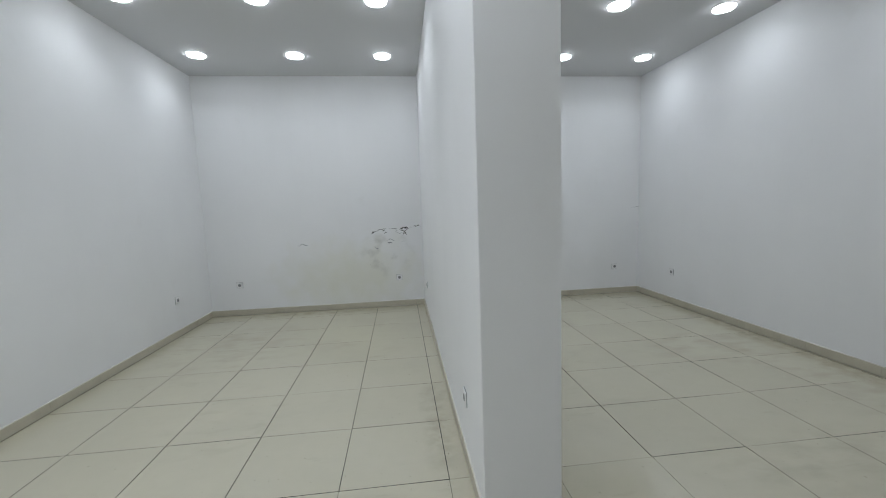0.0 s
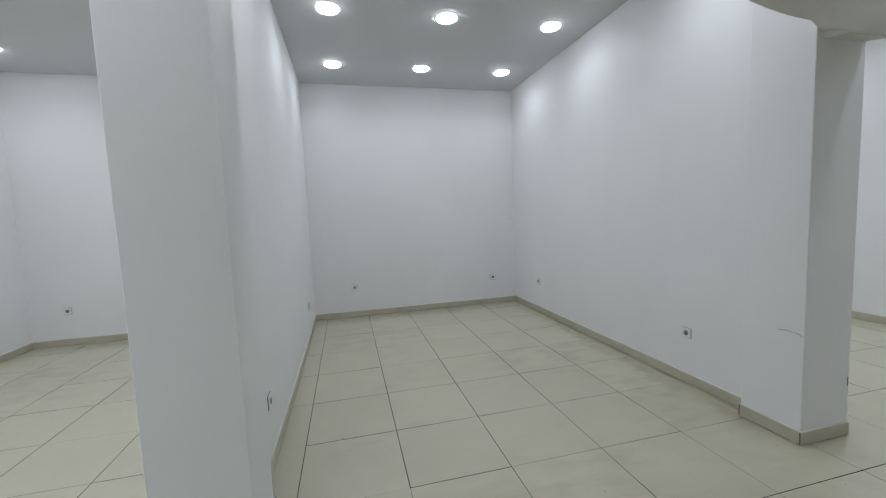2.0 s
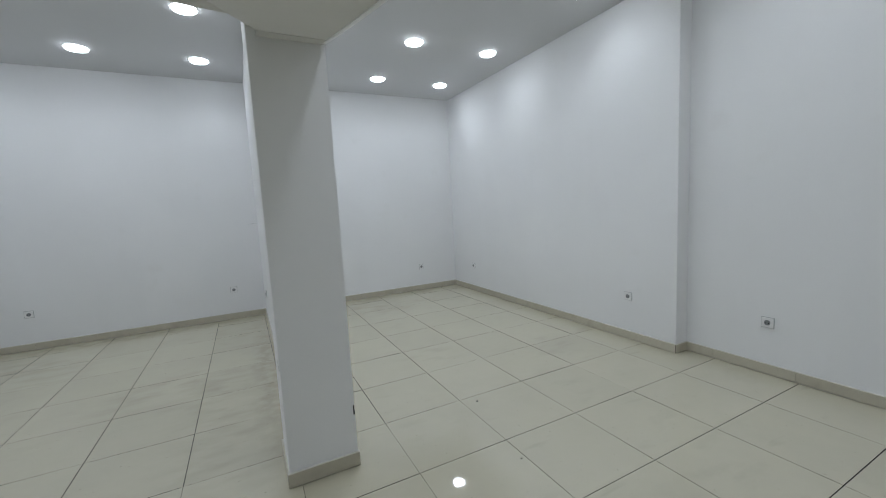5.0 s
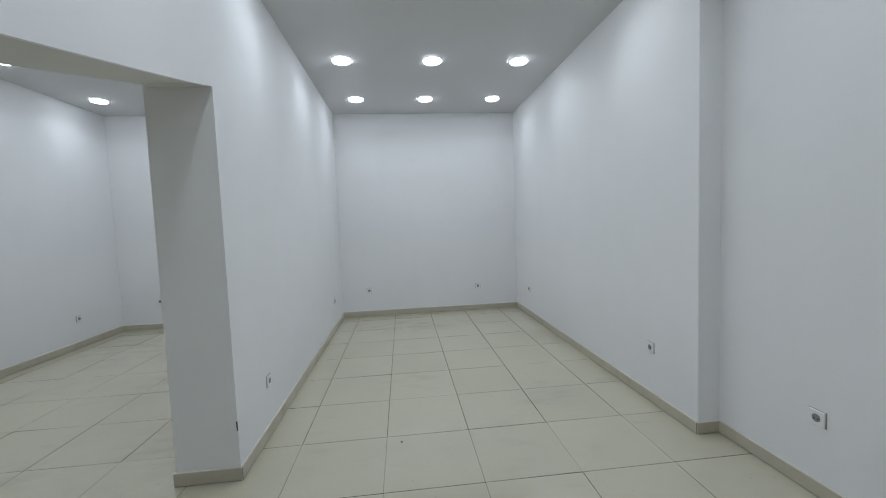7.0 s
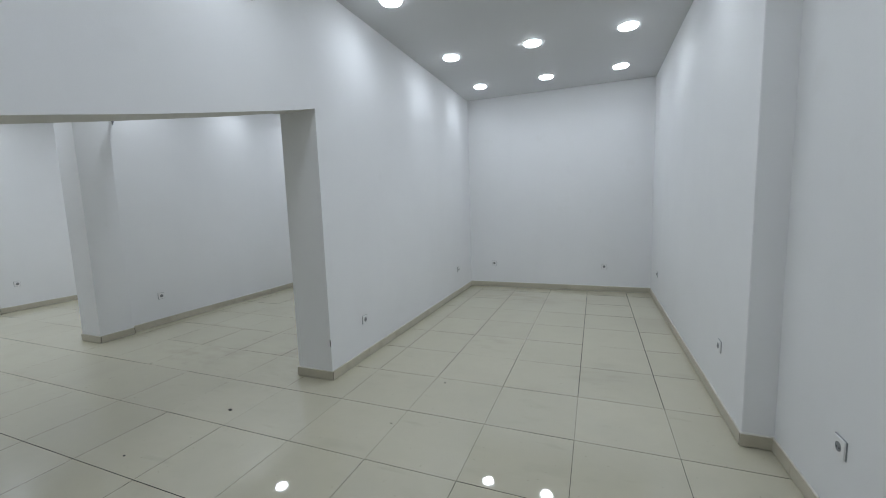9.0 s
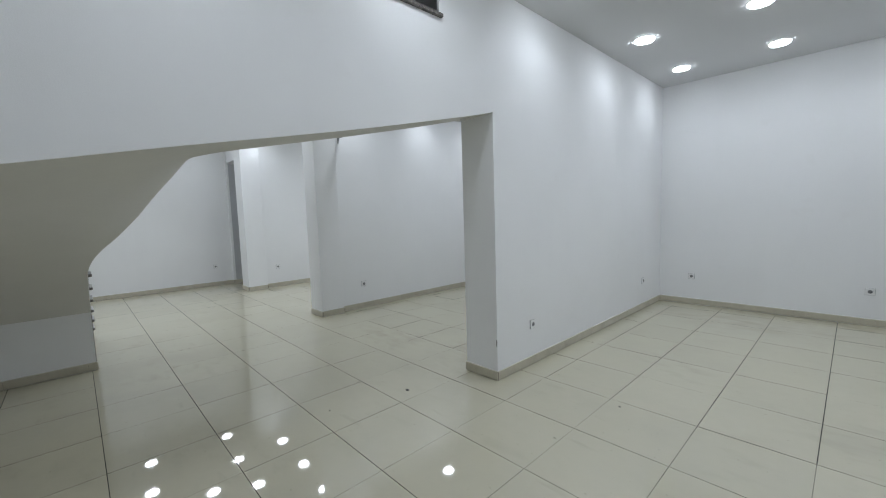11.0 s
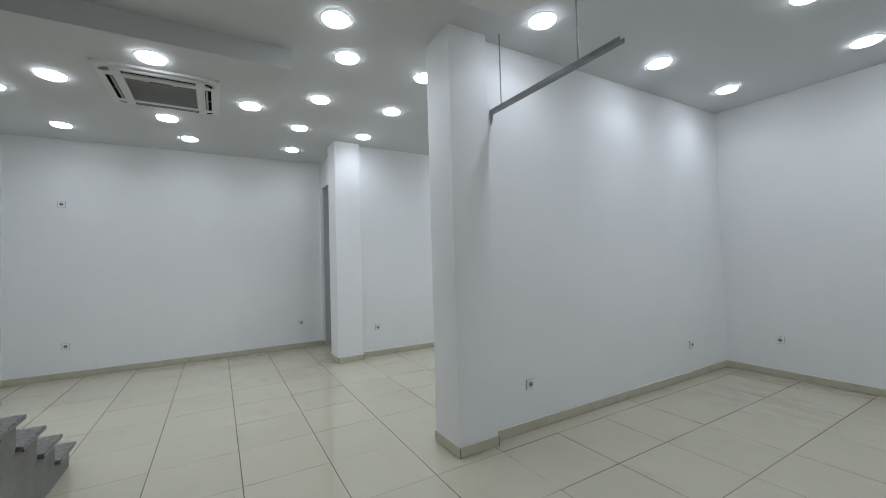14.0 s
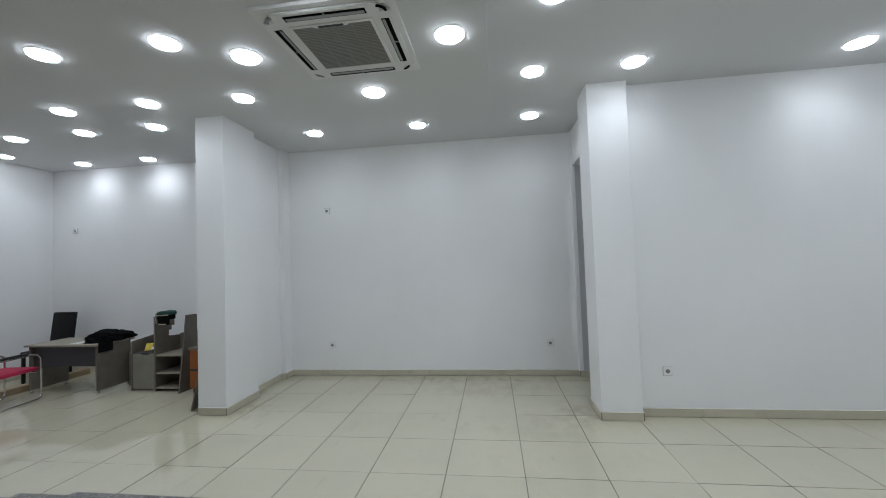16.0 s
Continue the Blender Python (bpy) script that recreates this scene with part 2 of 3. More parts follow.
def prism(outline, axis, lo, hi):
    """A flat outline pulled out along an axis from lo to hi. The outline gives the other two coordinates in order."""
    bm = bmesh.new()
    put = {"x": lambda u, v, w: (w, u, v), "y": lambda u, v, w: (u, w, v), "z": lambda u, v, w: (u, v, w)}[axis]
    a = [bm.verts.new(put(u, v, lo)) for u, v in outline]
    b = [bm.verts.new(put(u, v, hi)) for u, v in outline]
    bm.faces.new(a)
    bm.faces.new(b[::-1])
    for k in range(len(a)):
        bm.faces.new((a[k], b[k], b[(k + 1) % len(a)], a[(k + 1) % len(a)]))
    bmesh.ops.recalc_face_normals(bm, faces=bm.faces)
    return bm


def turned(profile, sides=32):
    """A lathe shape round z from (radius, height) pairs."""
    bm, rings = bmesh.new(), []
    for r, z in profile:
        rings.append([bm.verts.new((r * math.cos(2 * math.pi * k / sides), r * math.sin(2 * math.pi * k / sides), z)) for k in range(sides)] if r > 1e-6 else [bm.verts.new((0, 0, z))])
    for a, b in zip(rings, rings[1:]):
        for k in range(sides):
            j = (k + 1) % sides
            if len(a) == 1:
                bm.faces.new((a[0], b[j], b[k]))
            elif len(b) == 1:
                bm.faces.new((a[k], a[j], b[0]))
            else:
                bm.faces.new((a[k], a[j], b[j], b[k]))
    bmesh.ops.recalc_face_normals(bm, faces=bm.faces)
    return bm


def part(name, bm, mat, parent=None, label="", smooth=False):
    me = bpy.data.meshes.new(name)
    bm.to_mesh(me)
    bm.free()
    me.materials.append(mat)
    if smooth:
        me.shade_smooth()
        me.set_sharp_from_angle(angle=radians(40))
    ob = new(name, me)
    if parent is not None:
        ob.parent = parent
    if label:
        tagged(ob, label)
    return ob


def structure(name, bm, mat, label, category):
    return tagged(part(name, bm, mat), label, category, kind="structure")


def thing(name, label, category, group="", at=None):
    ob = new(name)
    ob.empty_display_size = 0.1
    if at is not None:
        ob.matrix_basis = at
    return tagged(ob, label, category, group)


def glide(points, n):
    """A smooth line of n + 1 points through the given ones."""
    p = [Vector(q) for q in points]
    p = [2 * p[0] - p[1]] + p + [2 * p[-1] - p[-2]]
    out, m = [], len(p) - 3
    for k in range(n + 1):
        u = k * m / n
        i = min(int(u), m - 1)
        t, a, b, c, d = u - i, *p[i : i + 4]
        out.append(0.5 * (2 * b + (c - a) * t + (2 * a - 5 * b + 4 * c - d) * t**2 + (3 * b - a - 3 * c + d) * t**3))
    return out


# ---- large structure ----
def pillar(x0, x1, y0, y1, eased, c=0.004):
    """A square post whose named corners (front/back, left/right) are slightly eased."""
    out = []
    for key, x, y, sx, sy in (("fl", x0, y0, 1, 1), ("fr", x1, y0, -1, 1), ("br", x1, y1, -1, -1), ("bl", x0, y1, 1, -1)):
        a, b = (x + sx * c, y), (x, y + sy * c)
        pair = [b, a] if key in ("fl", "br") else [a, b]
        out += pair if key in eased.split() else [(x, y)]
    return prism(out, "z", -0.05, TOP)


WALL = "smooth white painted plaster wall"
structure("wall_north", boxes((-3.2, 7.7, BACK, BACK + 0.2, -0.05, TOP)), PAINT_DAMP, "white painted back wall with cracked damp plaster patch", "wall")
structure("wall_ab", boxes((0.33, 0.632, 2.06, BACK, -0.05, TOP)), PAINT, "white partition wall between two bays", "wall")
structure("pillar_ab", pillar(0.33, 0.705, 1.69, 2.06, "fl br"), PAINT, "white square pillar ending a partition wall", "pillar")
structure("wall_bc", boxes((3.838, 4.124, 2.06, BACK, -0.05, TOP)), PAINT, "white partition wall between two bays", "wall")
structure("pillar_bc", pillar(3.745, 4.124, 1.69, 2.06, "fl bl"), PAINT, "white square pillar under the stair slab", "pillar")
structure("wall_east", pillar(7.172, 7.75, 1.69, BACK, "fl"), PAINT, WALL, "wall")
structure("wall_east_front", boxes((7.335, 7.75, -7.1, 1.69, -0.05, TOP)), PAINT, WALL, "wall")
structure("wall_west", boxes((-3.0, -2.80, 2.06, BACK, -0.05, TOP)), PAINT, WALL, "wall")
structure("pillar_west", pillar(-3.1, -2.68, 1.665, 2.06, "fl fr br"), PAINT, "white square pillar ending a wall", "pillar")
structure("wall_side", boxes((-4.6, -4.215, -2.49, 1.78, -0.05, TOP)), PAINT, WALL, "wall")
structure("wall_passage", boxes((-4.6, -4.16, 1.78, 3.9, -0.05, TOP), (-4.16, -3.0, 3.7, 3.9, -0.05, TOP)), PAINT, "white wall of an unlit passage", "wall")
# added grey panel: paints the passage wall's shade below the lintel
structure("passage_shade_panel", boxes((-4.162, -4.150, 1.825, 3.2, 0.09, 2.90), bevel=0.002), PASSAGE_SHADE, "plain grey panel standing in for the shade of the passage", "door")
structure("door_frame", boxes((-4.212, -4.143, 1.771, 1.825, 0.086, 2.90), bevel=0.003), PAINT, "white painted door frame at the passage corner", "door frame")
structure("lintel", boxes((-4.16, -3.0, 1.80, 2.06, 2.92, TOP)), PAINT, "white lintel over the passage opening", "lintel")
structure("pillar_front", pillar(-3.26, -2.66, -2.72, -2.37, "fr br"), PAINT, "white pillar beside the office corner", "pillar")
structure("wall_return", boxes((-4.6, -3.26, -2.72, -2.49, -0.05, TOP), (-4.215, -4.02, -2.49, -2.42, -0.05, TOP)), PAINT, WALL, "wall")
structure("wall_office", boxes((-4.7, -4.46, -7.1, -2.72, -0.05, TOP)), PAINT, WALL, "wall")
# unseen along the hall: added to close the room and bounce light
structure("wall_south", boxes((-4.46, 7.335, -7.2, -6.95, -0.05, TOP)), PAINT, WALL, "wall")

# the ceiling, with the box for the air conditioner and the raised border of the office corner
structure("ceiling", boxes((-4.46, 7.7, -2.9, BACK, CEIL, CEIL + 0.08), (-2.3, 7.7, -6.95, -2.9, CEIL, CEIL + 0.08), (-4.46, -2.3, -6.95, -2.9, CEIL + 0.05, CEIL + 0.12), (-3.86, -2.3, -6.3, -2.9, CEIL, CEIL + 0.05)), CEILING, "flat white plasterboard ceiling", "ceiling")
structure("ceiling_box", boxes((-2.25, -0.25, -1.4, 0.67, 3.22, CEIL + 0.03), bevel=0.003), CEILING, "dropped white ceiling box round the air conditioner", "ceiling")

# ---- stair: a flight along x, a turn to the left, a second turn back under the ceiling ----
inner = glide([(0.80, -0.935, 0.60), (1.25, -0.94, 0.86), (1.71, -0.935, 1.12), (2.02, -0.87, 1.28), (2.25, -0.75, 1.42), (2.36, -0.62, 1.575), (2.41, -0.5, 1.74), (2.475, -0.371, 1.905), (2.458, -0.22, 2.093), (2.428, -0.022, 2.301), (2.329, 0.301, 2.483), (2.131, 0.6, 2.689), (1.99, 0.69, 2.79), (1.817, 0.729, 2.903), (1.389, 0.645, 3.113), (0.96, 0.45, 3.41)], 90)
outer = glide([(0.80, -2.2, 0.60), (1.5, -2.2, 0.95), (2.3, -2.2, 1.25), (3.1, -2.2, 1.45), (3.8, -2.1, 1.58), (4.118, -1.7, 1.66), (4.118, -1.2, 1.755), (4.118, -0.75, 1.85), (4.118, -0.4, 1.922), (4.118, -0.1, 1.982), (4.118, 0.6, 2.13), (4.118, 1.69, 2.385), (3.76, 1.688, 2.452), (3.2, 1.64, 2.495), (2.1, 1.66, 2.83), (0.96, 2.05, 3.41)], 90)
for p in outer:
    p.x, p.y = min(p.x, 4.118), min(p.y, 1.69 if p.x > 3.3 else 2.05)


BEAM = 3.79


def beam_foot(y):
    """Height of the wall's lower edge over the opening."""
    run = [p for p in outer[: 67] if p.x > 4.11]
    return float(np.interp(y, [p.y for p in run], [p.z for p in run]))


def stair_slab():
    """The winding slab; along the hall its underside is level with the beam under the wall, then climbs to the inner edge."""
    bm, rows, n = bmesh.new(), [], 24
    for i, (a, b) in enumerate(zip(inner, outer)):
        line = [a.lerp(b, k / n) for k in range(n + 1)]
        if i > 28:
            for p in line:
                low = beam_foot(p.y)
                if i <= 66:
                    u = min(1, max(0, (BEAM - p.x) / (BEAM - a.x)))
                    p.z = b.z + (a.z - b.z) * u
                reach = 0.06 + 0.6 * min(1, max(0, (1.62 - p.y) / 0.5))
                w = min(1, max(0, (p.x - BEAM + reach) / reach))
                p.z += (min(p.z, low) - p.z) * w * w * (3 - 2 * w)
        rows.append([bm.verts.new(p) for p in line] + [bm.verts.new(b + Vector((0, 0, 0.16))), bm.verts.new(a + Vector((0, 0, 0.16)))])
    for r, s in zip(rows, rows[1:]):
        for k in range(n + 3):
            j = (k + 1) % (n + 3)
            bm.faces.new((r[k], s[k], s[j], r[j]))
    bm.faces.new(rows[0])
    bm.faces.new(rows[-1][::-1])
    bmesh.ops.recalc_face_normals(bm, faces=bm.faces)
    return bm


def stair_wall(line, lift, shift, top):
    """A thin wall that stands on a slab edge and reaches up to a level height."""
    bm, rows = bmesh.new(), []
    for i, p in enumerate(line):
        way = line[min(i + 1, len(line) - 1)] - line[max(i - 1, 0)]
        side = Vector((-way.y, way.x, 0)).normalized() * shift
        z0 = min(p.z + lift, top - 0.01)
        rows.append([bm.verts.new((p.x, p.y, z0)), bm.verts.new((p.x, p.y, top)), bm.verts.new((p.x + side.x, p.y + side.y, top)), bm.verts.new((p.x + side.x, p.y + side.y, z0))])
    for r, s in zip(rows, rows[1:]):
        for k in range(4):
            bm.faces.new((r[k], s[k], s[(k + 1) % 4], r[(k + 1) % 4]))
    bm.faces.new(rows[0])
    bm.faces.new(rows[-1][::-1])
    bmesh.ops.recalc_face_normals(bm, faces=bm.faces)
    return bm


stair = thing("staircase", "winding staircase with granite treads and white plaster underside", "staircase")
part("slab", stair_slab(), SOFFIT, stair, "curved white plaster underside", True)
part("inner_wall", stair_wall([p for p in inner if p.x > 1.5], 0.16, -0.06, CEIL + 0.02), PAINT, stair, "white plaster inner stair wall")
part("outer_wall", stair_wall([p for p in outer if p.y > 1.5 and p.x < 3.72], 0.16, 0.06, CEIL + 0.02), PAINT, stair, "white plaster outer stair wall")
SIDE, TURN_X = -0.932, 0.815
part("end_wall", boxes((0.70, 0.835, -2.2, SIDE - 0.004, 0, 0.64)), PAINT, stair, "white plaster wall under the flight")
# steps of the first flight: grey cement up to the end wall, white plaster above it
GOING, RISE, NOSE0 = 0.31, 0.172, -0.885
under = lambda x: 0.60 + (x - 0.80) * 0.57
for k in range(9):
    x, z = NOSE0 + GOING * k, RISE * (k + 1)
    e = x + GOING
    if x < TURN_X:
        part("riser", boxes((x, min(e, TURN_X), -2.2, SIDE, 0, z - 0.03)), CEMENT, stair, "unpainted grey cement step side")
    if e > TURN_X:
        a = max(x, TURN_X)
        part("step_body", prism([(a, under(a) + 0.01), (e, under(e) + 0.01), (e, z - 0.03), (a, z - 0.03)], "y", -2.2, SIDE - 0.003), PAINT, stair, "white painted step side")
    part("tread", boxes((x - 0.035, e + 0.01, -2.2, SIDE + 0.035, z - 0.03, z), bevel=0.008), GRANITE, stair, "speckled granite tread")
    if x < TURN_X:
        part("anchor", rod(bmesh.new(), (x + 0.21, SIDE - 0.01, z - 0.06), (x + 0.21, SIDE + 0.006, z - 0.06), 0.012), DARK, stair, "dark anchor plug")

# wall over the opening, above the slab's outer edge
edge = [(p.y, p.z - 0.004) for p in outer if 4.117 < p.x and -1.95 < p.y < 1.69] + [(1.69, 2.380)]
edge = sorted(edge)
foot = [(y, z + 0.002) for y, z in edge if y > 1.45 and y < 1.68] + [(1.694, 2.376)]
part("beam_end", prism(foot + [(1.694, 2.50), (foot[0][0], foot[0][1] + 0.004)], "x", BEAM, 4.104), SOFFIT, stair, "plastered beam end dropping below the slab")
low = [(-2.2, edge[0][1] - 0.02)] + edge
structure("wall_stair", prism(low + [(1.69, TOP), (1.09, TOP), (1.09, 2.99), (-0.1, 2.99), (-0.1, TOP), (-2.2, TOP)], "x", 4.105, 4.124), PAINT, "white wall over a wide opening with a dark stair window", "wall")
sill = structure("window_sill", boxes((4.0, 4.150, -0.1, 1.11, 2.968, 2.994), bevel=0.004), GRANITE, "thin granite sill under a dark opening", "sill")

# ---- baseboards of single skirting tiles ----
BH, BT = 0.08, 0.011
piece_me = {}


def skirting(x0, y0, x1, y1, face):
    """A run of skirting tiles along a wall face. face: the way that it looks, as (x, y)."""
    length = math.hypot(x1 - x0, y1 - y0)
    ux, uy = (x1 - x0) / length, (y1 - y0) / length
    bm = bmesh.new()
    box(bm, 0, length, -0.002, BT - 0.004, 0, BH - 0.003)
    flip = (ux * face[1] - uy * face[0]) < 0
    m = Matrix(((ux, face[0], 0, x0), (uy, face[1], 0, y0), (0, 0, 1, 0.004), (0, 0, 0, 1)))
    if flip:
        bmesh.ops.reverse_faces(bm, faces=bm.faces)
    bmesh.ops.transform(bm, matrix=m, verts=bm.verts)
    run = structure("baseboard", bm, BASEJOINT, "beige ceramic skirting tiles along the wall", "baseboard")
    bead, rows, d = bmesh.new(), [], random.Random(int(1000 * (x0 + 3 * y0 + 7 * length)))
    n = max(2, int(length / 0.03))
    for k in range(n + 1):
        u, q = length * k / n, noise.noise(Vector((x0 * 5 + k * 0.21, y0 * 5, 0)))
        h, w = 0.0025 + 0.004 * max(0, q) + d.uniform(0, 0.0012), BT * (0.75 + 0.3 * q)
        rows.append([bead.verts.new((m @ Vector((u, o, BH + z)))) for o, z in ((-0.002, -0.001), (w, -0.001), (w * 0.6, h * 0.6), (-0.002, h * 1.6))])
    for p, r in zip(rows, rows[1:]):
        for k in range(4):
            bead.faces.new((p[k], r[k], r[(k + 1) % 4], p[(k + 1) % 4]))
    bead.faces.new(rows[0])
    bead.faces.new(rows[-1][::-1])
    bmesh.ops.recalc_face_normals(bead, faces=bead.faces)
    part("caulk_line", bead, CAULK, run, "uneven white caulk along the tile top", True)
    s = 0.0
    while s < length - 0.01:
        w = round(min(0.6, length - s), 3)
        if w not in piece_me:
            pb = bmesh.new()
            box(pb, 0.0007, w - 0.0007, -0.001, BT, 0, BH, bevel=0.0025)
            me = bpy.data.meshes.new("skirting_tile")
            pb.to_mesh(me)
            pb.free()
            me.materials.append(BASE)
            piece_me[w] = me
        ob = new("skirting_tile", piece_me[w])
        ob.parent = run
        ob.matrix_basis = m @ Matrix.Translation((s, 0, 0)) if not flip else Matrix.Translation((x0 + ux * (s + w), y0 + uy * (s + w), 0.004)) @ Matrix(((-ux, face[0], 0, 0), (-uy, face[1], 0, 0), (0, 0, 1, 0), (0, 0, 0, 1)))
        s += 0.6


for run in (
    (-2.80, BACK, 0.33, BACK, (0, -1)), (0.632, BACK, 3.838, BACK, (0, -1)), (4.124, BACK, 7.172, BACK, (0, -1)),
    (-2.80, 2.06, -2.80, BACK, (1, 0)), (0.33, 1.69, 0.33, BACK, (-1, 0)), (0.632, 2.06, 0.632, BACK, (1, 0)),
    (3.838, 2.06, 3.838, BACK, (-1, 0)), (4.124, 1.69, 4.124, BACK, (1, 0)), (7.172, 1.69, 7.172, BACK, (-1, 0)),
    (0.319, 1.69, 0.716, 1.69, (0, -1)), (0.705, 1.69, 0.705, 2.06, (1, 0)), (0.632, 2.06, 0.716, 2.06, (0, 1)),
    (3.734, 1.69, 4.133, 1.69, (0, -1)), (3.745, 1.69, 3.745, 2.06, (-1, 0)), (3.734, 2.06, 3.838, 2.06, (0, 1)),
    (7.161, 1.69, 7.335, 1.69, (0, -1)), (7.335, -6.95, 7.335, 1.69, (-1, 0)),
    (-3.111, 1.665, -2.669, 1.665, (0, -1)), (-2.68, 1.665, -2.68, 2.06, (1, 0)), (-2.80, 2.06, -2.669, 2.06, (0, 1)),
    (-4.215, -2.42, -4.215, 1.78, (1, 0)), (-4.16, 1.78, -4.16, 3.7, (1, 0)), (-4.215, 1.78, -4.149, 1.78, (0, -1)),
    (-3.271, -2.37, -2.649, -2.37, (0, 1)), (-2.66, -2.72, -2.66, -2.37, (1, 0)), (-4.02, -2.49, -3.26, -2.49, (0, 1)),
    (-4.215, -2.42, -4.009, -2.42, (0, 1)), (-4.46, -6.95, -4.46, -2.72, (1, 0)), (-4.46, -6.95, 7.335, -6.95, (0, 1)),
    (0.835, -2.2, 0.835, -0.925, (1, 0)), (-4.02, -2.49, -4.02, -2.409, (1, 0)),
):
    skirting(*run)


# ---- things ----
def socket_model():
    s = thing("wall_socket", "white plastic power socket on the wall", "socket", "wall sockets")
    part("plate", boxes((-0.041, 0.041, -0.011, 0, -0.041, 0.041), bevel=0.004), PLASTIC, s)
    # wider grey backing: the plate's edge shadow as colour
    part("shadow_gap", boxes((-0.0435, 0.0435, -0.0045, 0, -0.0435, 0.0435)), GREYPLASTIC, s, "grey backing that draws the shadow round the plate")
    # the well is not sunk in; its grey carries the recess shade
    w = part("well", turned([(0.0, -0.0118), (0.0185, -0.0118), (0.0188, -0.0128), (0.0215, -0.0128), (0.0215, -0.010), (0.0, -0.010)], 24), WELL, s, "socket well with its shade put into the grey")
    w.matrix_basis = Matrix.Rotation(radians(-90), 4, "X") @ Matrix.Diagonal((1, 1, 1, 1))
    for dx in (-0.0095, 0.0095):
        part("pin_hole", rod(bmesh.new(), (dx, -0.0125, -0.004), (dx, -0.011, -0.004), 0.0045, 10), DARK, s, "dark pin hole")
    return s


SOCKETS = [
    (-2.385, BACK, 0.45, 0), (-0.05, BACK, 0.445, 0), (1.22, BACK, 0.447, 0), (3.434, BACK, 0.434, 0), (4.575, BACK, 0.437, 0), (6.465, BACK, 0.421, 0),
    (-2.80, 5.118, 0.456, 90), (-2.80, 2.351, 0.454, 90), (0.33, 5.25, 0.45, -90), (0.33, 2.16, 0.40, -90), (0.632, 2.487, 0.405, 90), (0.632, 5.126, 0.404, 90),
    (3.838, 2.599, 0.426, -90), (3.838, 5.159, 0.454, -90), (4.124, 2.249, 0.405, 90), (4.124, 5.2, 0.43, 90),
    (7.172, 2.202, 0.458, -90), (7.172, 5.285, 0.437, -90), (7.335, 1.045, 0.43, -90),
    (-4.215, 1.403, 0.454, 90), (-4.215, -1.822, 2.47, 90), (-4.215, -1.782, 0.449, 90), (-4.46, -6.50, 2.40, 90),
]
model = socket_model()
first = SOCKETS[0]
model.matrix_basis = pose(*first[:3], 0, 0, first[3])
for x, y, z, a in SOCKETS[1:]:
    copy_thing(model, pose(x, y, z, 0, 0, a))

switch = thing("light_switch", "white plastic light switch beside the passage", "switch", at=pose(-4.215, 1.66, 1.38, 0, 0, 90))
part("plate", boxes((-0.042, 0.042, -0.010, 0, -0.042, 0.042), bevel=0.003), PLASTIC, switch)
part("rocker", boxes((-0.027, 0.027, -0.0135, -0.009, -0.027, 0.027), bevel=0.002), PLASTIC, switch)


bulb_data = bpy.data.lights.new("bulb", "AREA")
bulb_data.shape, bulb_data.size, bulb_data.energy = "DISK", 0.178, BULB
bulb_data.color, bulb_data.spread = (0.838, 0.910, 1.0), radians(138)


def lamp_model():
    s = thing("ceiling_light", "round white recessed ceiling light, switched on", "ceiling light", "ceiling lights")
    part("trim_ring", turned([(0.097, 0.0), (0.115, 0.0), (0.116, -0.0015), (0.114, -0.003), (0.099, -0.0035), (0.097, -0.002)], 36), PLASTIC, s, "white trim ring", True)
    part("diffuser", turned([(0.097, -0.001), (0.097, -0.0155), (0.093, -0.0195), (0.05, -0.0205), (0.0, -0.021)], 32), GLOW, s, "glowing frosted diffuser", True)
    bulb = new("bulb", bulb_data)
    bulb.parent, bulb.matrix_basis = s, pose(0, 0, -0.023)
    return s


LIGHTS = [(x, y, CEIL) for y in (5.2, 3.88) for x in (-2.33, -1.19, -0.13)]
LIGHTS += [(x, y, CEIL) for y in (5.2, 3.87) for x in (1.11, 2.23, 3.36)] + [(1.08, 2.34, CEIL), (2.23, 2.34, CEIL), (3.36, 2.34, CEIL)]
LIGHTS += [(x, y, CEIL) for y in (5.19, 3.83) for x in (4.59, 5.61, 6.63)] + [(4.57, 2.29, CEIL), (5.61, 2.3, CEIL), (6.63, 2.3, CEIL)]
LIGHTS += [(-3.45, -1.63, CEIL), (-3.45, -0.24, CEIL), (-3.43, 1.17, CEIL), (-2.29, 1.09, CEIL), (-1.21, 1.13, CEIL), (-0.17, 1.14, CEIL), (0.35, 0.9, CEIL), (-2.29, 2.0, CEIL), (-1.19, 2.0, CEIL), (-0.2, 1.95, CEIL)]
LIGHTS += [(-2.02, -0.38, 3.22), (-1.25, -1.13, 3.22), (-1.25, 0.41, 3.22), (-0.53, -0.35, 3.22)]
LIGHTS += [(-2.28, -1.85, CEIL), (-1.26, -1.81, CEIL), (-2.2, -2.88, CEIL), (-1.23, -2.87, CEIL), (-2.81, -3.36, CEIL), (-2.80, -4.35, CEIL), (-2.81, -5.37, CEIL), (-4.13, -5.95, CEIL + 0.05), (-4.14, -4.77, CEIL + 0.05), (-3.5, -6.55, CEIL + 0.05)]
# the last three here are unseen lamps, added to brighten the front hall
LIGHTS += [(x, y, CEIL) for y in (0.8, -0.7) for x in (4.6, 5.61, 6.63)] + [(3.3, -3.6, CEIL), (6.1, -3.6, CEIL), (4.7, -5.6, CEIL)]
# guessed continuation of the rows, added to lift the office side and floor
LIGHTS += [(-1.25, -3.9, CEIL), (-1.25, -4.9, CEIL), (-2.2, -3.9, CEIL)]
model = lamp_model()
model.matrix_basis = pose(*LIGHTS[0])
for p in LIGHTS[1:]:
    copy_thing(model, pose(*p))

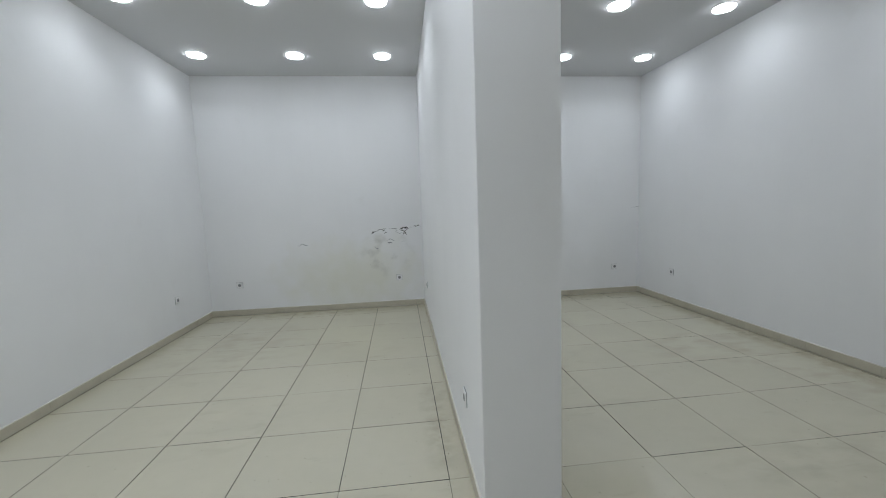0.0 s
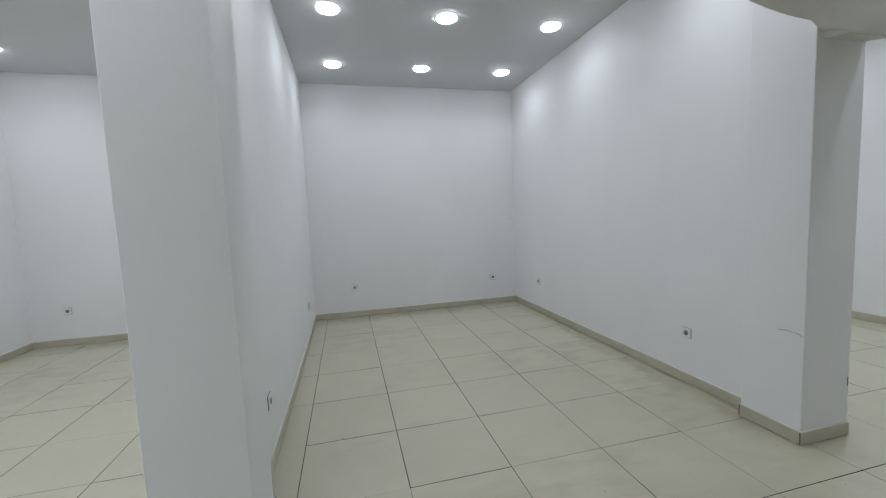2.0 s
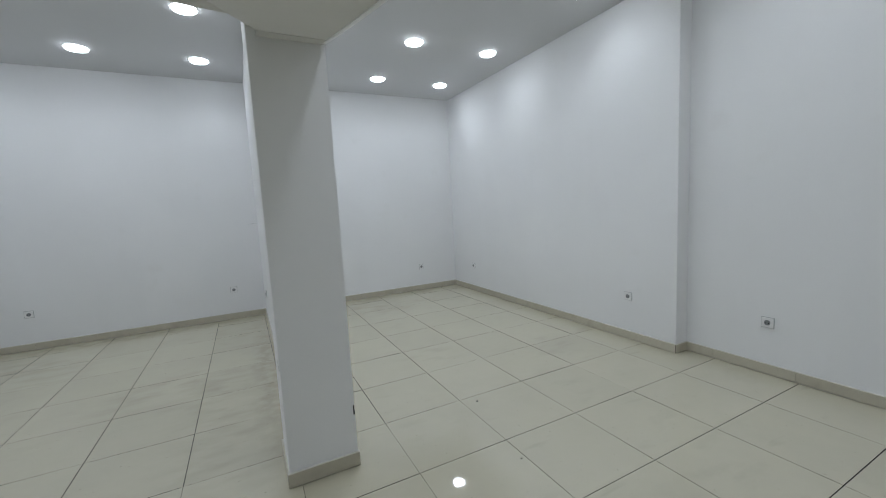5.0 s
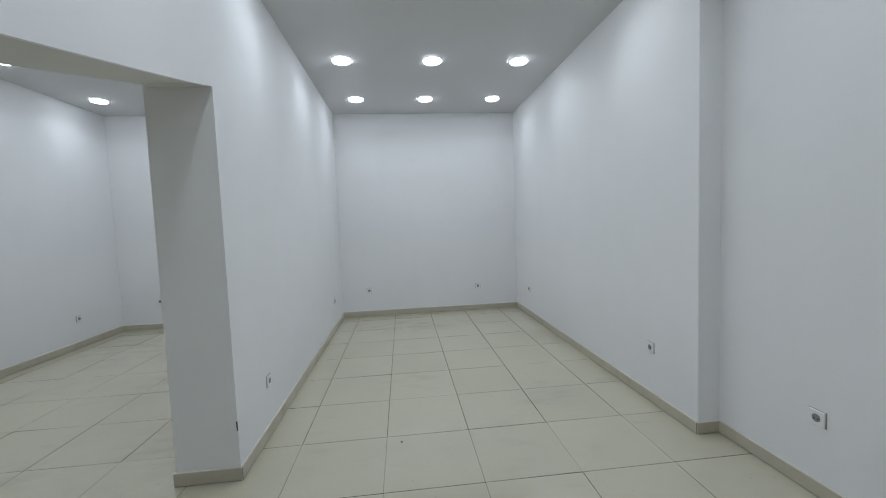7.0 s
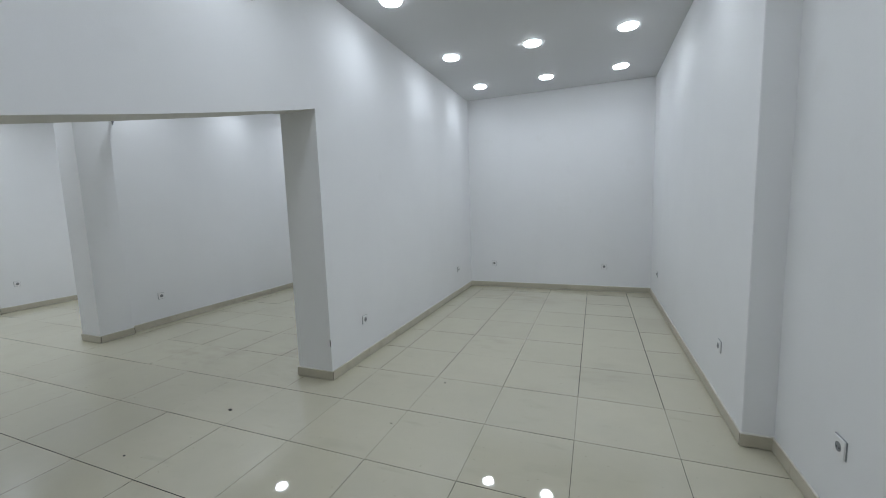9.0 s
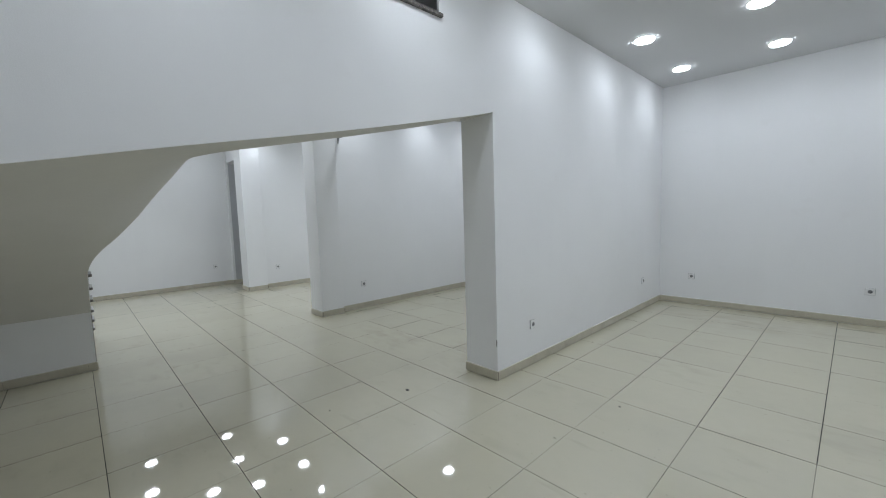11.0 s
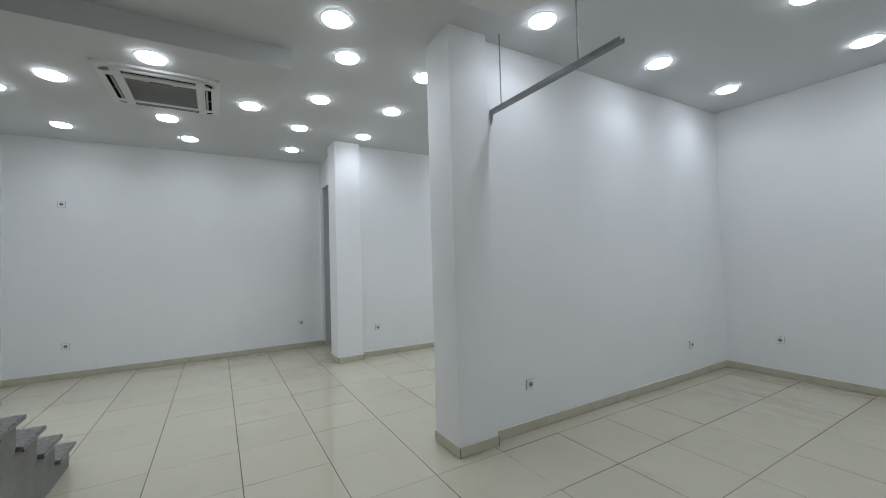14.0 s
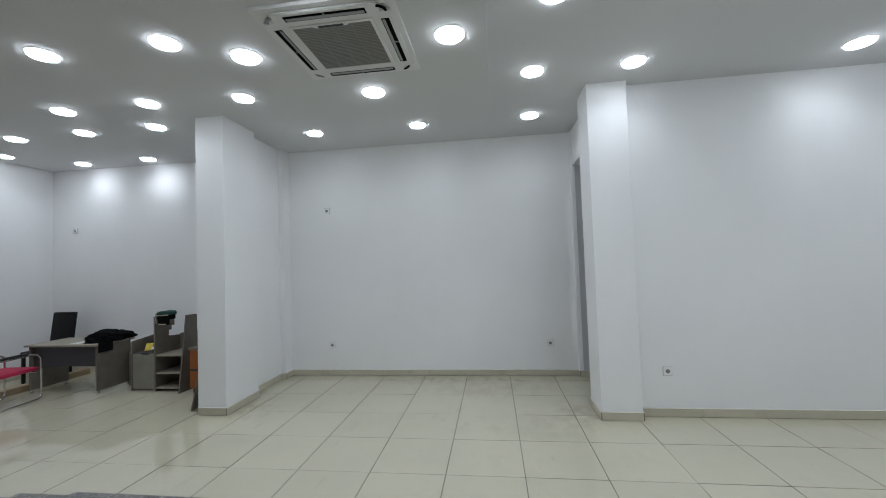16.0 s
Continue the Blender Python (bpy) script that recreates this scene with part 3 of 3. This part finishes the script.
# ---- air conditioner in the ceiling box ----
ac = thing("air_conditioner", "white ceiling cassette air conditioner with grey filter grille", "air conditioner", at=pose(-1.198, -0.328, 3.212))
part("cover_plate", boxes((-0.452, 0.452, -0.452, 0.452, -0.014, 0.009), bevel=0.004), ACWHITE, ac, "flat white ceiling plate")


def ring(outer_r, inner_r, z0, z1, corner):
    """A square frame with rounded outer corners, as four bars and four corner blocks."""
    bm = bmesh.new()
    o, i = outer_r, inner_r
    for r in ((-i, i, -o, -i), (-i, i, i, o), (-o, -i, -o + corner, o - corner), (i, o, -o + corner, o - corner)):
        box(bm, *r, z0, z1, bevel=0.004)
    return bm


frame_bm = bmesh.new()
got = bmesh.ops.create_cube(frame_bm, size=1)
bmesh.ops.scale(frame_bm, vec=(0.83, 0.83, 0.020), verts=got["verts"])
up = [e for e in frame_bm.edges if abs(e.verts[0].co.z - e.verts[1].co.z) > 0.01]
bmesh.ops.bevel(frame_bm, geom=up, offset=0.07, segments=6, affect="EDGES")
bmesh.ops.bevel(frame_bm, geom=[e for e in frame_bm.edges if e.calc_face_angle(0) > 0.9], offset=0.006, segments=2, affect="EDGES")
bmesh.ops.translate(frame_bm, vec=(0, 0, -0.023), verts=frame_bm.verts)
part("panel", frame_bm, ACWHITE, ac, "white moulded front panel", True)
part("filter", boxes((-0.265, 0.265, -0.265, 0.265, -0.0345, -0.030)), FILTER, ac, "grey filter mesh")
part("grille_frame", boxes((-0.285, 0.285, -0.285, -0.262, -0.0375, -0.030), (-0.285, 0.285, 0.262, 0.285, -0.0375, -0.030), (-0.285, -0.262, -0.262, 0.262, -0.0375, -0.030), (0.262, 0.285, -0.262, 0.262, -0.0375, -0.030), bevel=0.003), ACWHITE, ac)
slat = bpy.data.meshes.new("slat")
sb = boxes((-0.262, 0.262, -0.0018, 0.0018, -0.0368, -0.034))
sb.to_mesh(slat)
sb.free()
slat.materials.append(GREYPLASTIC)
for k in range(30):
    ob = new("slat", slat)
    ob.parent = ac
    ob.matrix_basis = pose(-0.252 + 0.504 * k / 29, 0, 0, 0, 0, 90)
for y in (-0.13, 0.0, 0.13):
    part("rib", boxes((-0.262, 0.262, y - 0.003, y + 0.003, -0.037, -0.034)), WELL, ac)
part("display_bezel", prism([(0.288, -0.15), (0.288, 0.15), (0.250, 0.105), (0.250, -0.105)], "z", -0.0395, -0.033), ACWHITE, ac)
part("display", boxes((0.252, 0.272, -0.085, 0.085, -0.041, -0.033), bevel=0.002), DARK, ac, "dark display strip")
for a in range(4):
    m = pose(0, 0, 0, 0, 0, 90 * a)
    # no real opening: a raised black strip paints the outlet's dark inside
    v = part("air_slot", boxes((-0.265, 0.265, 0.334, 0.386, -0.0345, -0.026)), SLOT_SHADE, ac, "black strip for the shade inside an air outlet")
    v.matrix_basis = m
    part("flap", boxes((-0.255, 0.255, 0.339, 0.366 if a % 2 else 0.358, -0.0365, -0.033), bevel=0.0015), GREYPLASTIC, v, "grey swing flap")
    part("divider", boxes((-0.006, 0.006, 0.335, 0.385, -0.0358, -0.033)), WELL, v)
    cover = part("corner_cover", boxes((0.318, 0.4535, 0.318, 0.4535, -0.0165, 0.0), bevel=0.003), ACWHITE, ac)
    cover.matrix_basis = m
    bow, at = bmesh.new(), lambda r, q: (0.328 + r * math.cos(q), 0.328 + r * math.sin(q))
    ribs = [[bow.verts.new((*at(r, radians(6 + 78 * k / 10)), z)) for r, z in ((0.066, -0.0345), (0.051, -0.0345), (0.051, -0.026), (0.066, -0.026))] for k in range(11)]
    for p, q in zip(ribs, ribs[1:]):
        for k in range(4):
            bow.faces.new((p[k], q[k], q[(k + 1) % 4], p[(k + 1) % 4]))
    bow.faces.new(ribs[0])
    bow.faces.new(ribs[-1][::-1])
    bmesh.ops.recalc_face_normals(bow, faces=bow.faces)
    # two corners black, two grey: their differing shade is put into the colour
    c = part("corner_slot", bow, SLOT_SHADE if a < 2 else WELL, ac, "curved corner slot")
    c.matrix_basis = m

# ---- hanging rail in the middle bay ----
rail = thing("hanging_rail", "galvanised steel channel hung from the ceiling on two rods", "rail")
cb = bmesh.new()
for r in ((0.636, 1.89, 2.128, 2.131, 2.777, 2.804), (0.636, 1.89, 2.169, 2.172, 2.777, 2.804), (0.636, 1.89, 2.128, 2.172, 2.774, 2.777)):
    box(cb, *r)
part("channel", cb, STEEL, rail)
for x in (0.77, 1.57):
    part("threaded_rod", rod(bmesh.new(), (x, 2.15, 2.772), (x, 2.15, CEIL + 0.01), 0.005), STEEL, rail)
    part("nut", rod(bmesh.new(), (x, 2.15, 2.779), (x, 2.15, 2.797), 0.012, 6), DARK, rail)
part("end_strap", prism([(2.130, 2.778), (2.170, 2.778), (2.162, 2.735), (2.148, 2.68), (2.139, 2.68), (2.136, 2.735)], "x", 0.633, 0.637), STEEL, rail, "bent steel end strap on the wall")

# ---- cracked plaster and marks ----
def ribbon(points, width, seed, plane="y", at=BACK):
    """A ragged thin mark that lies on a wall."""
    d, bm, rows = random.Random(seed), bmesh.new(), []
    pts = []
    for (a, b), (c, e) in zip(points, points[1:]):
        n = max(2, int(math.hypot(c - a, e - b) / 0.02))
        pts += [(a + (c - a) * k / n, b + (e - b) * k / n) for k in range(n)]
    pts.append(points[-1])
    for k, (u, v) in enumerate(pts):
        w = width * d.uniform(0.25, 1.0) * (0.3 if k in (0, len(pts) - 1) else 1)
        u, v = u + d.gauss(0, 0.004), v + d.gauss(0, 0.005)
        put = (lambda q: (u, at - 0.0012, q)) if plane == "y" else (lambda q: (at, u, q))
        rows.append((bm.verts.new(put(v - w)), bm.verts.new(put(v + w))))
    for r, s in zip(rows, rows[1:]):
        bm.faces.new((r[0], s[0], s[1], r[1]))
    ex = bmesh.ops.extrude_face_region(bm, geom=bm.faces[:])
    off = (0, 0.003, 0) if plane == "y" else (0.0015, 0, 0)
    bmesh.ops.translate(bm, vec=off, verts=[g for g in ex["geom"] if isinstance(g, bmesh.types.BMVert)])
    bmesh.ops.recalc_face_normals(bm, faces=bm.faces)
    return bm


crack = thing("wall_crack", "dark branching crack in damp peeling plaster", "crack")
for k, line in enumerate(([(-0.42, 1.145), (-0.36, 1.168), (-0.30, 1.185), (-0.22, 1.196)], [(-0.17, 1.198), (-0.05, 1.188)], [(0.0, 1.185), (0.10, 1.19), (0.16, 1.205)], [(0.19, 1.217), (0.29, 1.225)])):
    part("main_crack", ribbon(line, 0.0042, k + 1), CRACK, crack)
part("branch", ribbon([(-0.02, 1.18), (0.05, 1.15), (0.10, 1.08)], 0.010, 2), CRACK, crack)
part("branch", ribbon([(0.12, 1.19), (0.06, 1.15), (0.02, 1.05)], 0.009, 3), CRACK, crack)
part("branch", ribbon([(-0.06, 1.13), (0.08, 1.115)], 0.004, 4), CRACK, crack)
part("branch", ribbon([(0.0, 1.20), (0.05, 1.205), (0.11, 1.20)], 0.014, 5), CRACK, crack)
for k, (line, w) in enumerate((([(-0.43, 1.138), (-0.40, 1.148)], 0.016), ([(-0.25, 1.125), (-0.20, 1.14)], 0.010), ([(-0.27, 1.165), (-0.23, 1.172)], 0.009), ([(0.19, 1.222), (0.23, 1.226)], 0.010), ([(0.25, 1.222), (0.28, 1.226)], 0.008), ([(-0.09, 1.155), (-0.05, 1.165)], 0.007))):
    part("chip", ribbon(line, w, 20 + k), CRACK, crack)
for k, (line, w) in enumerate((([(-0.21, 1.02), (-0.16, 1.035), (-0.10, 1.01)], 0.010), ([(-0.20, 0.985), (-0.13, 0.98)], 0.012), ([(-0.40, 0.93), (-0.36, 0.90), (-0.33, 0.90)], 0.008), ([(-0.48, 0.70), (-0.478, 0.66)], 0.010), ([(0.02, 1.0), (0.06, 0.99)], 0.007))):
    part("flake", ribbon(line, w, 40 + k), GREYPLASTIC, crack, "grey spot of bare plaster")
tagged(part("wall_scratch", ribbon([(-1.52, 0.99), (-1.46, 1.01), (-1.42, 1.0), (-1.38, 0.985)], 0.006, 10), GREYPLASTIC), "small grey scratch in the back wall paint", "scratch")
tagged(part("wall_scratch", ribbon([(3.72, 1.385), (3.83, 1.39)], 0.003, 12), GREYPLASTIC), "small grey scratch in the back wall paint", "scratch")
tagged(part("wall_scratch", ribbon([(1.70, 0.675), (1.84, 0.69)], 0.003, 13, "x", 3.7438), GREYPLASTIC), "thin grey scratch on the pillar side", "scratch")
tagged(part("pillar_chip", boxes((4.115, 4.1235, 1.6885, 1.70, 0.315, 0.375), bevel=0.002), CRACK), "dark chip in the pillar corner", "chip")

# ---- broken plaster at the slab edge ----
bm = bmesh.new()
bmesh.ops.create_icosphere(bm, subdivisions=3, radius=0.013)
for v in bm.verts:
    v.co = Vector((v.co.x * 1.3, v.co.y, v.co.z * 0.5)) * (1 + 0.5 * noise.noise(v.co * 60)) + Vector((2.402, 0.065, 2.352))
part("broken_edge", bm, CRACK, stair, "dark broken spot in the plaster edge")

# ---- crumbs on the floor ----
for k, (x, y, r) in enumerate(((3.67, 1.0, 0.014), (3.50, 0.355, 0.008), (5.11, 1.94, 0.008), (4.97, 1.23, 0.006))):
    bm = bmesh.new()
    bmesh.ops.create_icosphere(bm, subdivisions=2, radius=r)
    for v in bm.verts:
        v.co = Vector((v.co.x * 1.2, v.co.y * 0.8, v.co.z * 0.45)) * (1 + 0.3 * noise.noise(v.co * 90 + Vector((k, 0, 0))))
    bmesh.ops.translate(bm, vec=(x, y, r * 0.42), verts=bm.verts)
    tagged(part("crumb", bm, CRACK, smooth=True), "dark plaster crumb lying on the tiles", "debris", "floor crumbs")

# ---- office corner ----
desk = thing("desk", "small grey oak office desk with dark modesty panel", "desk", at=pose(-3.29, -4.75, 0))
part("tabletop", boxes((-0.56, 0.03, -1.12, 0.02, 0.65, 0.675), bevel=0.003), WOODTOP, desk, "pale oak tabletop")
for y in (-1.06, -0.005):
    part("side_panel", boxes((-0.50, 0.0, y - 0.012, y + 0.012, 0.045, 0.65), bevel=0.002), WOODGREY, desk)
    for x in (-0.47, -0.03):
        part("caster", turned([(0.0, 0.0), (0.018, 0.004), (0.02, 0.02), (0.012, 0.046), (0.0, 0.046)], 14), CHROME, desk, smooth=True).matrix_basis = pose(x, y, 0)
part("modesty_panel", boxes((-0.06, -0.042, -1.048, -0.017, 0.37, 0.649)), SLATE, desk, "dark slate modesty panel")


def lump(seed, size, amount, at, flat=0.0):
    bm = bmesh.new()
    bmesh.ops.create_icosphere(bm, subdivisions=5, radius=1)
    for v in bm.verts:
        n = noise.fractal(v.co * 1.6 + Vector((seed, 0, 0)), 0.8, 2.2, 4)
        p = v.co * (1 + amount * n)
        p.z = max(p.z, -flat)
        v.co = Vector((p.x * size[0], p.y * size[1], p.z * size[2])) + Vector(at)
    return bm


jacket = thing("jacket", "black jacket lying crumpled on the desk", "jacket")
part("body", lump(3.0, (0.28, 0.22, 0.125), 0.25, (-3.62, -4.93, 0.705), 0.23), BLACKCLOTH, jacket, smooth=True)
part("sleeve", lump(8.0, (0.10, 0.07, 0.05), 0.4, (-3.80, -4.79, 0.705), 0.55), BLACKCLOTH, jacket, smooth=True)
part("hem", boxes((-3.50, -3.30, -4.735, -4.722, 0.56, 0.70), bevel=0.005), BLACKCLOTH, jacket)
tagged(part("paper_sheet", boxes((-3.53, -3.33, -5.25, -5.10, 0.675, 0.677)), PAPER), "white sheet of paper lying on the desk", "paper")

chair = thing("office_chair", "black leatherette high-back chair behind the desk", "chair", at=pose(-4.12, -6.37, 0))
part("seat", boxes((-0.05, 0.40, -0.21, 0.21, 0.42, 0.48), bevel=0.02), LEATHER, chair, smooth=True)
bb = boxes((-0.035, 0.015, -0.205, 0.205, 0.44, 1.03), bevel=0.016)
for v in bb.verts:
    v.co.x -= 0.14 * max(0, v.co.z - 0.5)
part("backrest", bb, LEATHER, chair, smooth=True)
for x in (0.0, 0.37):
    for y in (-0.18, 0.18):
        part("leg", boxes((x - 0.018, x + 0.018, y - 0.018, y + 0.018, 0, 0.42), bevel=0.003), LEATHER, chair)

visitor = thing("visitor_chair", "chrome sled chair with magenta red seat and black armrests", "chair", at=pose(-2.82, -5.60, 0, 0, 0, 6))
part("seat", boxes((-0.25, 0.24, -0.23, 0.23, 0.385, 0.435), bevel=0.02), REDCLOTH, visitor, "magenta red padded seat", True)
bk = boxes((0.20, 0.245, -0.22, 0.22, 0.52, 0.86), bevel=0.018)
part("backrest", bk, REDCLOTH, visitor, "magenta red padded back", True)
for y in (-0.25, 0.25):
    part("side_frame", tube([(0.27, y, 0.80), (0.25, y, 0.60), (-0.16, y, 0.61), (-0.26, y, 0.57), (-0.265, y, 0.012), (0.26, y, 0.012), (0.26, y * 0.2, 0.012)], 0.0115, 10), CHROME, visitor, "bent chrome tube", True)
    part("armrest", boxes((-0.10, 0.22, y - 0.022, y + 0.022, 0.618, 0.645), bevel=0.008), DARK, visitor, "black armrest pad", True)
part("seat_bar", rod(bmesh.new(), (-0.2, -0.25, 0.378), (-0.2, 0.25, 0.378), 0.01), CHROME, visitor)

unit = thing("shelf_unit", "grey oak reception cabinet with door and open shelves", "cabinet", at=pose(-3.46, -3.99, 0))
part("left_panel", prism([(0.0, 0.0), (-0.42, 0.0), (-0.42, 0.72), (0.0, 0.675)], "y", -0.41, -0.392), WOODGREY, unit)
part("middle_panel", prism([(0.03, 0), (-0.42, 0), (-0.42, 0.70), (-0.20, 0.72), (-0.20, 0.80), (-0.25, 0.80), (-0.25, 0.86), (-0.30, 0.86), (-0.30, 0.95), (-0.12, 0.965), (-0.10, 1.02), (0.03, 1.02)], "y", -0.025, -0.003), WOODGREY, unit)
part("right_panel", prism([(0.11, 0.0), (-0.22, 0.0), (-0.22, 1.02), (-0.03, 1.03)], "y", 0.405, 0.425), WOODGREY, unit)
door = part("door", prism([(-0.39, 0.02), (-0.027, 0.02), (-0.027, 0.50), (-0.13, 0.505), (-0.17, 0.485), (-0.25, 0.485), (-0.29, 0.505), (-0.39, 0.50)], "x", -0.028, -0.010), DOORPALE, unit, "pale grey oak door with a scooped grip")
part("tray", boxes((-0.40, -0.03, -0.39, -0.027, 0.50, 0.515), (-0.40, -0.385, -0.39, -0.027, 0.515, 0.69)), SLATE, unit, "dark slate tray")
for z in (0.035, 0.235, 0.475):
    part("shelf", boxes((-0.40, 0.02, -0.002, 0.404, z, z + 0.022), bevel=0.002), WOODTOP, unit)
part("back_panel", prism([(-0.002, 0.0), (0.404, 0.0), (0.404, 0.78), (-0.002, 0.72)], "x", -0.415, -0.400), WOODGREY, unit)

pouch = thing("pouch", "teal fabric pouch with cream piping on the cabinet", "bag")
part("body", boxes((-3.60, -3.452, -3.985, -3.825, 0.968, 1.05), bevel=0.015), BLACKCLOTH, pouch, "black fabric body", True)
part("lid", prism([(-3.99, 1.035), (-3.985, 1.06), (-3.965, 1.08), (-3.935, 1.088), (-3.84, 1.085), (-3.82, 1.07), (-3.815, 1.035)], "x", -3.605, -3.444), TEAL, pouch, "teal fabric lid", True)
part("lid_piping", tube([(-3.442, -3.995, 1.035), (-3.442, -3.90, 1.03), (-3.442, -3.81, 1.038)], 0.007, 8), STRAW, pouch, "cream piping", True)
part("piping", tube([(-3.442, -3.985, 0.92), (-3.442, -3.998, 1.02), (-3.442, -3.985, 1.066), (-3.442, -3.95, 1.085)], 0.007, 8), STRAW, pouch, "cream piping", True)
part("flap", boxes((-3.50, -3.446, -3.965, -3.83, 0.90, 1.03), bevel=0.008), BLACKCLOTH, pouch, "black front flap", True)
part("flap_edge", boxes((-3.449, -3.442, -3.96, -3.84, 0.905, 0.918), bevel=0.002), STRAW, pouch, "cream flap edge")
for k, (x, y, a, mat, what) in enumerate(((-3.60, -4.25, 25, YELLOW, "yellow card lying in the cabinet tray"), (-3.58, -4.12, -15, PAPER, "white leaflet lying in the cabinet tray"))):
    c = boxes((-0.06, 0.06, -0.045, 0.045, 0.0, 0.003))
    tagged(part("leaflet", c, mat), what, "paper").matrix_basis = pose(x, y, 0.575 + 0.02 * k, 0, 48, a)

drawers = thing("drawer_unit", "orange lacquered drawer unit with dark top on casters", "cabinet", at=pose(-3.36, -3.415, 0))
part("body", boxes((-0.40, 0.0, 0.0, 0.42, 0.07, 0.58), bevel=0.004), ORANGE, drawers)
part("top", boxes((-0.42, 0.015, -0.015, 0.43, 0.58, 0.605), bevel=0.003), WOODGREY, drawers, "dark wooden top")
part("drawer_gap", boxes((-0.01, 0.003, 0.0, 0.42, 0.30, 0.325)), DARK, drawers)
for x in (-0.35, -0.04):
    for y in (0.05, 0.37):
        part("caster", turned([(0.0, 0.0), (0.025, 0.006), (0.03, 0.03), (0.02, 0.07), (0.0, 0.07)], 14), DARK, drawers, smooth=True).matrix_basis = pose(x, y, 0)

lean = tagged(part("leaning_board", boxes((-0.36, 0.0, -0.009, 0.009, 0.0, 0.66), bevel=0.002), WOODGREY), "dark grey oak board leaning against the pillar", "board")
lean.matrix_basis = pose(-2.75, -2.885, 0.003, -12, 0, 12)
pedestal = thing("pedestal", "low grey laminate drawer pedestal beside the desk", "cabinet")
part("body", boxes((-4.1, -3.70, -4.68, -4.42, 0.0, 0.47), bevel=0.004), WOODGREY, pedestal)
part("drawer_front", boxes((-3.70, -3.692, -4.67, -4.43, 0.24, 0.46), bevel=0.002), WOODGREY, pedestal)
tagged(part("timber_plank", boxes((-4.30, -3.05, -6.14, -6.02, 0.0, 0.085), bevel=0.004), PLANK), "raw timber plank lying on the floor", "plank")

# ---- floor of single polished tiles ----
PITCH, GX, GY = 0.6, 0.204, 0.228
floor = structure("floor", boxes((-4.75, 7.75, -7.2, 6.2, -0.12, -0.010)), GROUT, "polished beige porcelain floor tiles with thin dark joints", "floor")


def tile_mesh(left, right, low, high):
    """A tile with eased upper edges; half a joint is left free on each side."""
    bm = bmesh.new()
    h, e = PITCH / 2, 0.0004
    x0, x1, y0, y1 = left - h, h - right, low - h, h - high
    rings = [[bm.verts.new((x0 + i if sx < 0 else x1 - i, y0 + i if sy < 0 else y1 - i, z)) for sx, sy in ((-1, -1), (1, -1), (1, 1), (-1, 1))] for i, z in ((0, -0.013), (0, -e), (e, 0))]
    for a, b in zip(rings, rings[1:]):
        for k in range(4):
            bm.faces.new((a[k], a[(k + 1) % 4], b[(k + 1) % 4], b[k])).material_index = 1
    bm.faces.new(rings[-1])
    return bm


@functools.lru_cache(None)
def tile_data(*gaps):
    me, bm = bpy.data.meshes.new("tile"), tile_mesh(*gaps)
    bm.to_mesh(me)
    bm.free()
    me.materials.append(TILE)
    me.materials.append(GROUT)
    return me


def across(i, j):
    """Half the joint that runs along x at the low end of a tile: wide in the hall, uneven in the bays."""
    return random.Random(31 * j).choice((0.0016, 0.0019)) if j < 3 else random.Random(97 * i + j).choice((0.0009, 0.0012, 0.0016))


def along(i, j):
    """Half the joint that runs along y at the low end of a tile: tight in the hall, wide in the bays."""
    return random.Random(i + 50).choice((0.0016, 0.0020)) if j >= 3 else random.Random(53 * i + j).choice((0.0005, 0.0007, 0.0010))


draw = random.Random(7)
verts, faces, slots = [], [], []
for i in range(-8, 13):
    for j in range(-12, 10):
        cx, cy = GX + PITCH * (i + 0.5), GY + PITCH * (j + 0.5)
        m = pose(cx, cy, draw.uniform(-0.0004, 0.0), draw.gauss(0, 0.05), draw.gauss(0, 0.05), 0)
        shared = tile_data(along(i, j), along(i + 1, j), across(i, j), across(i, j + 1))
        if j >= -4:
            ob = new("tile", shared)
            ob.parent = floor
            ob.matrix_basis = m
        else:
            base = len(verts)
            verts += [tuple(m @ v.co) for v in shared.vertices]
            faces += [tuple(base + k for k in p.vertices) for p in shared.polygons]
            slots += [p.material_index for p in shared.polygons]
me = bpy.data.meshes.new("far_tiles")
me.from_pydata(verts, [], faces)
me.materials.append(TILE)
me.materials.append(GROUT)
me.polygons.foreach_set("material_index", slots)
rest = new("far_tiles", me)
rest.parent = floor
tagged(rest, kind="stuff")
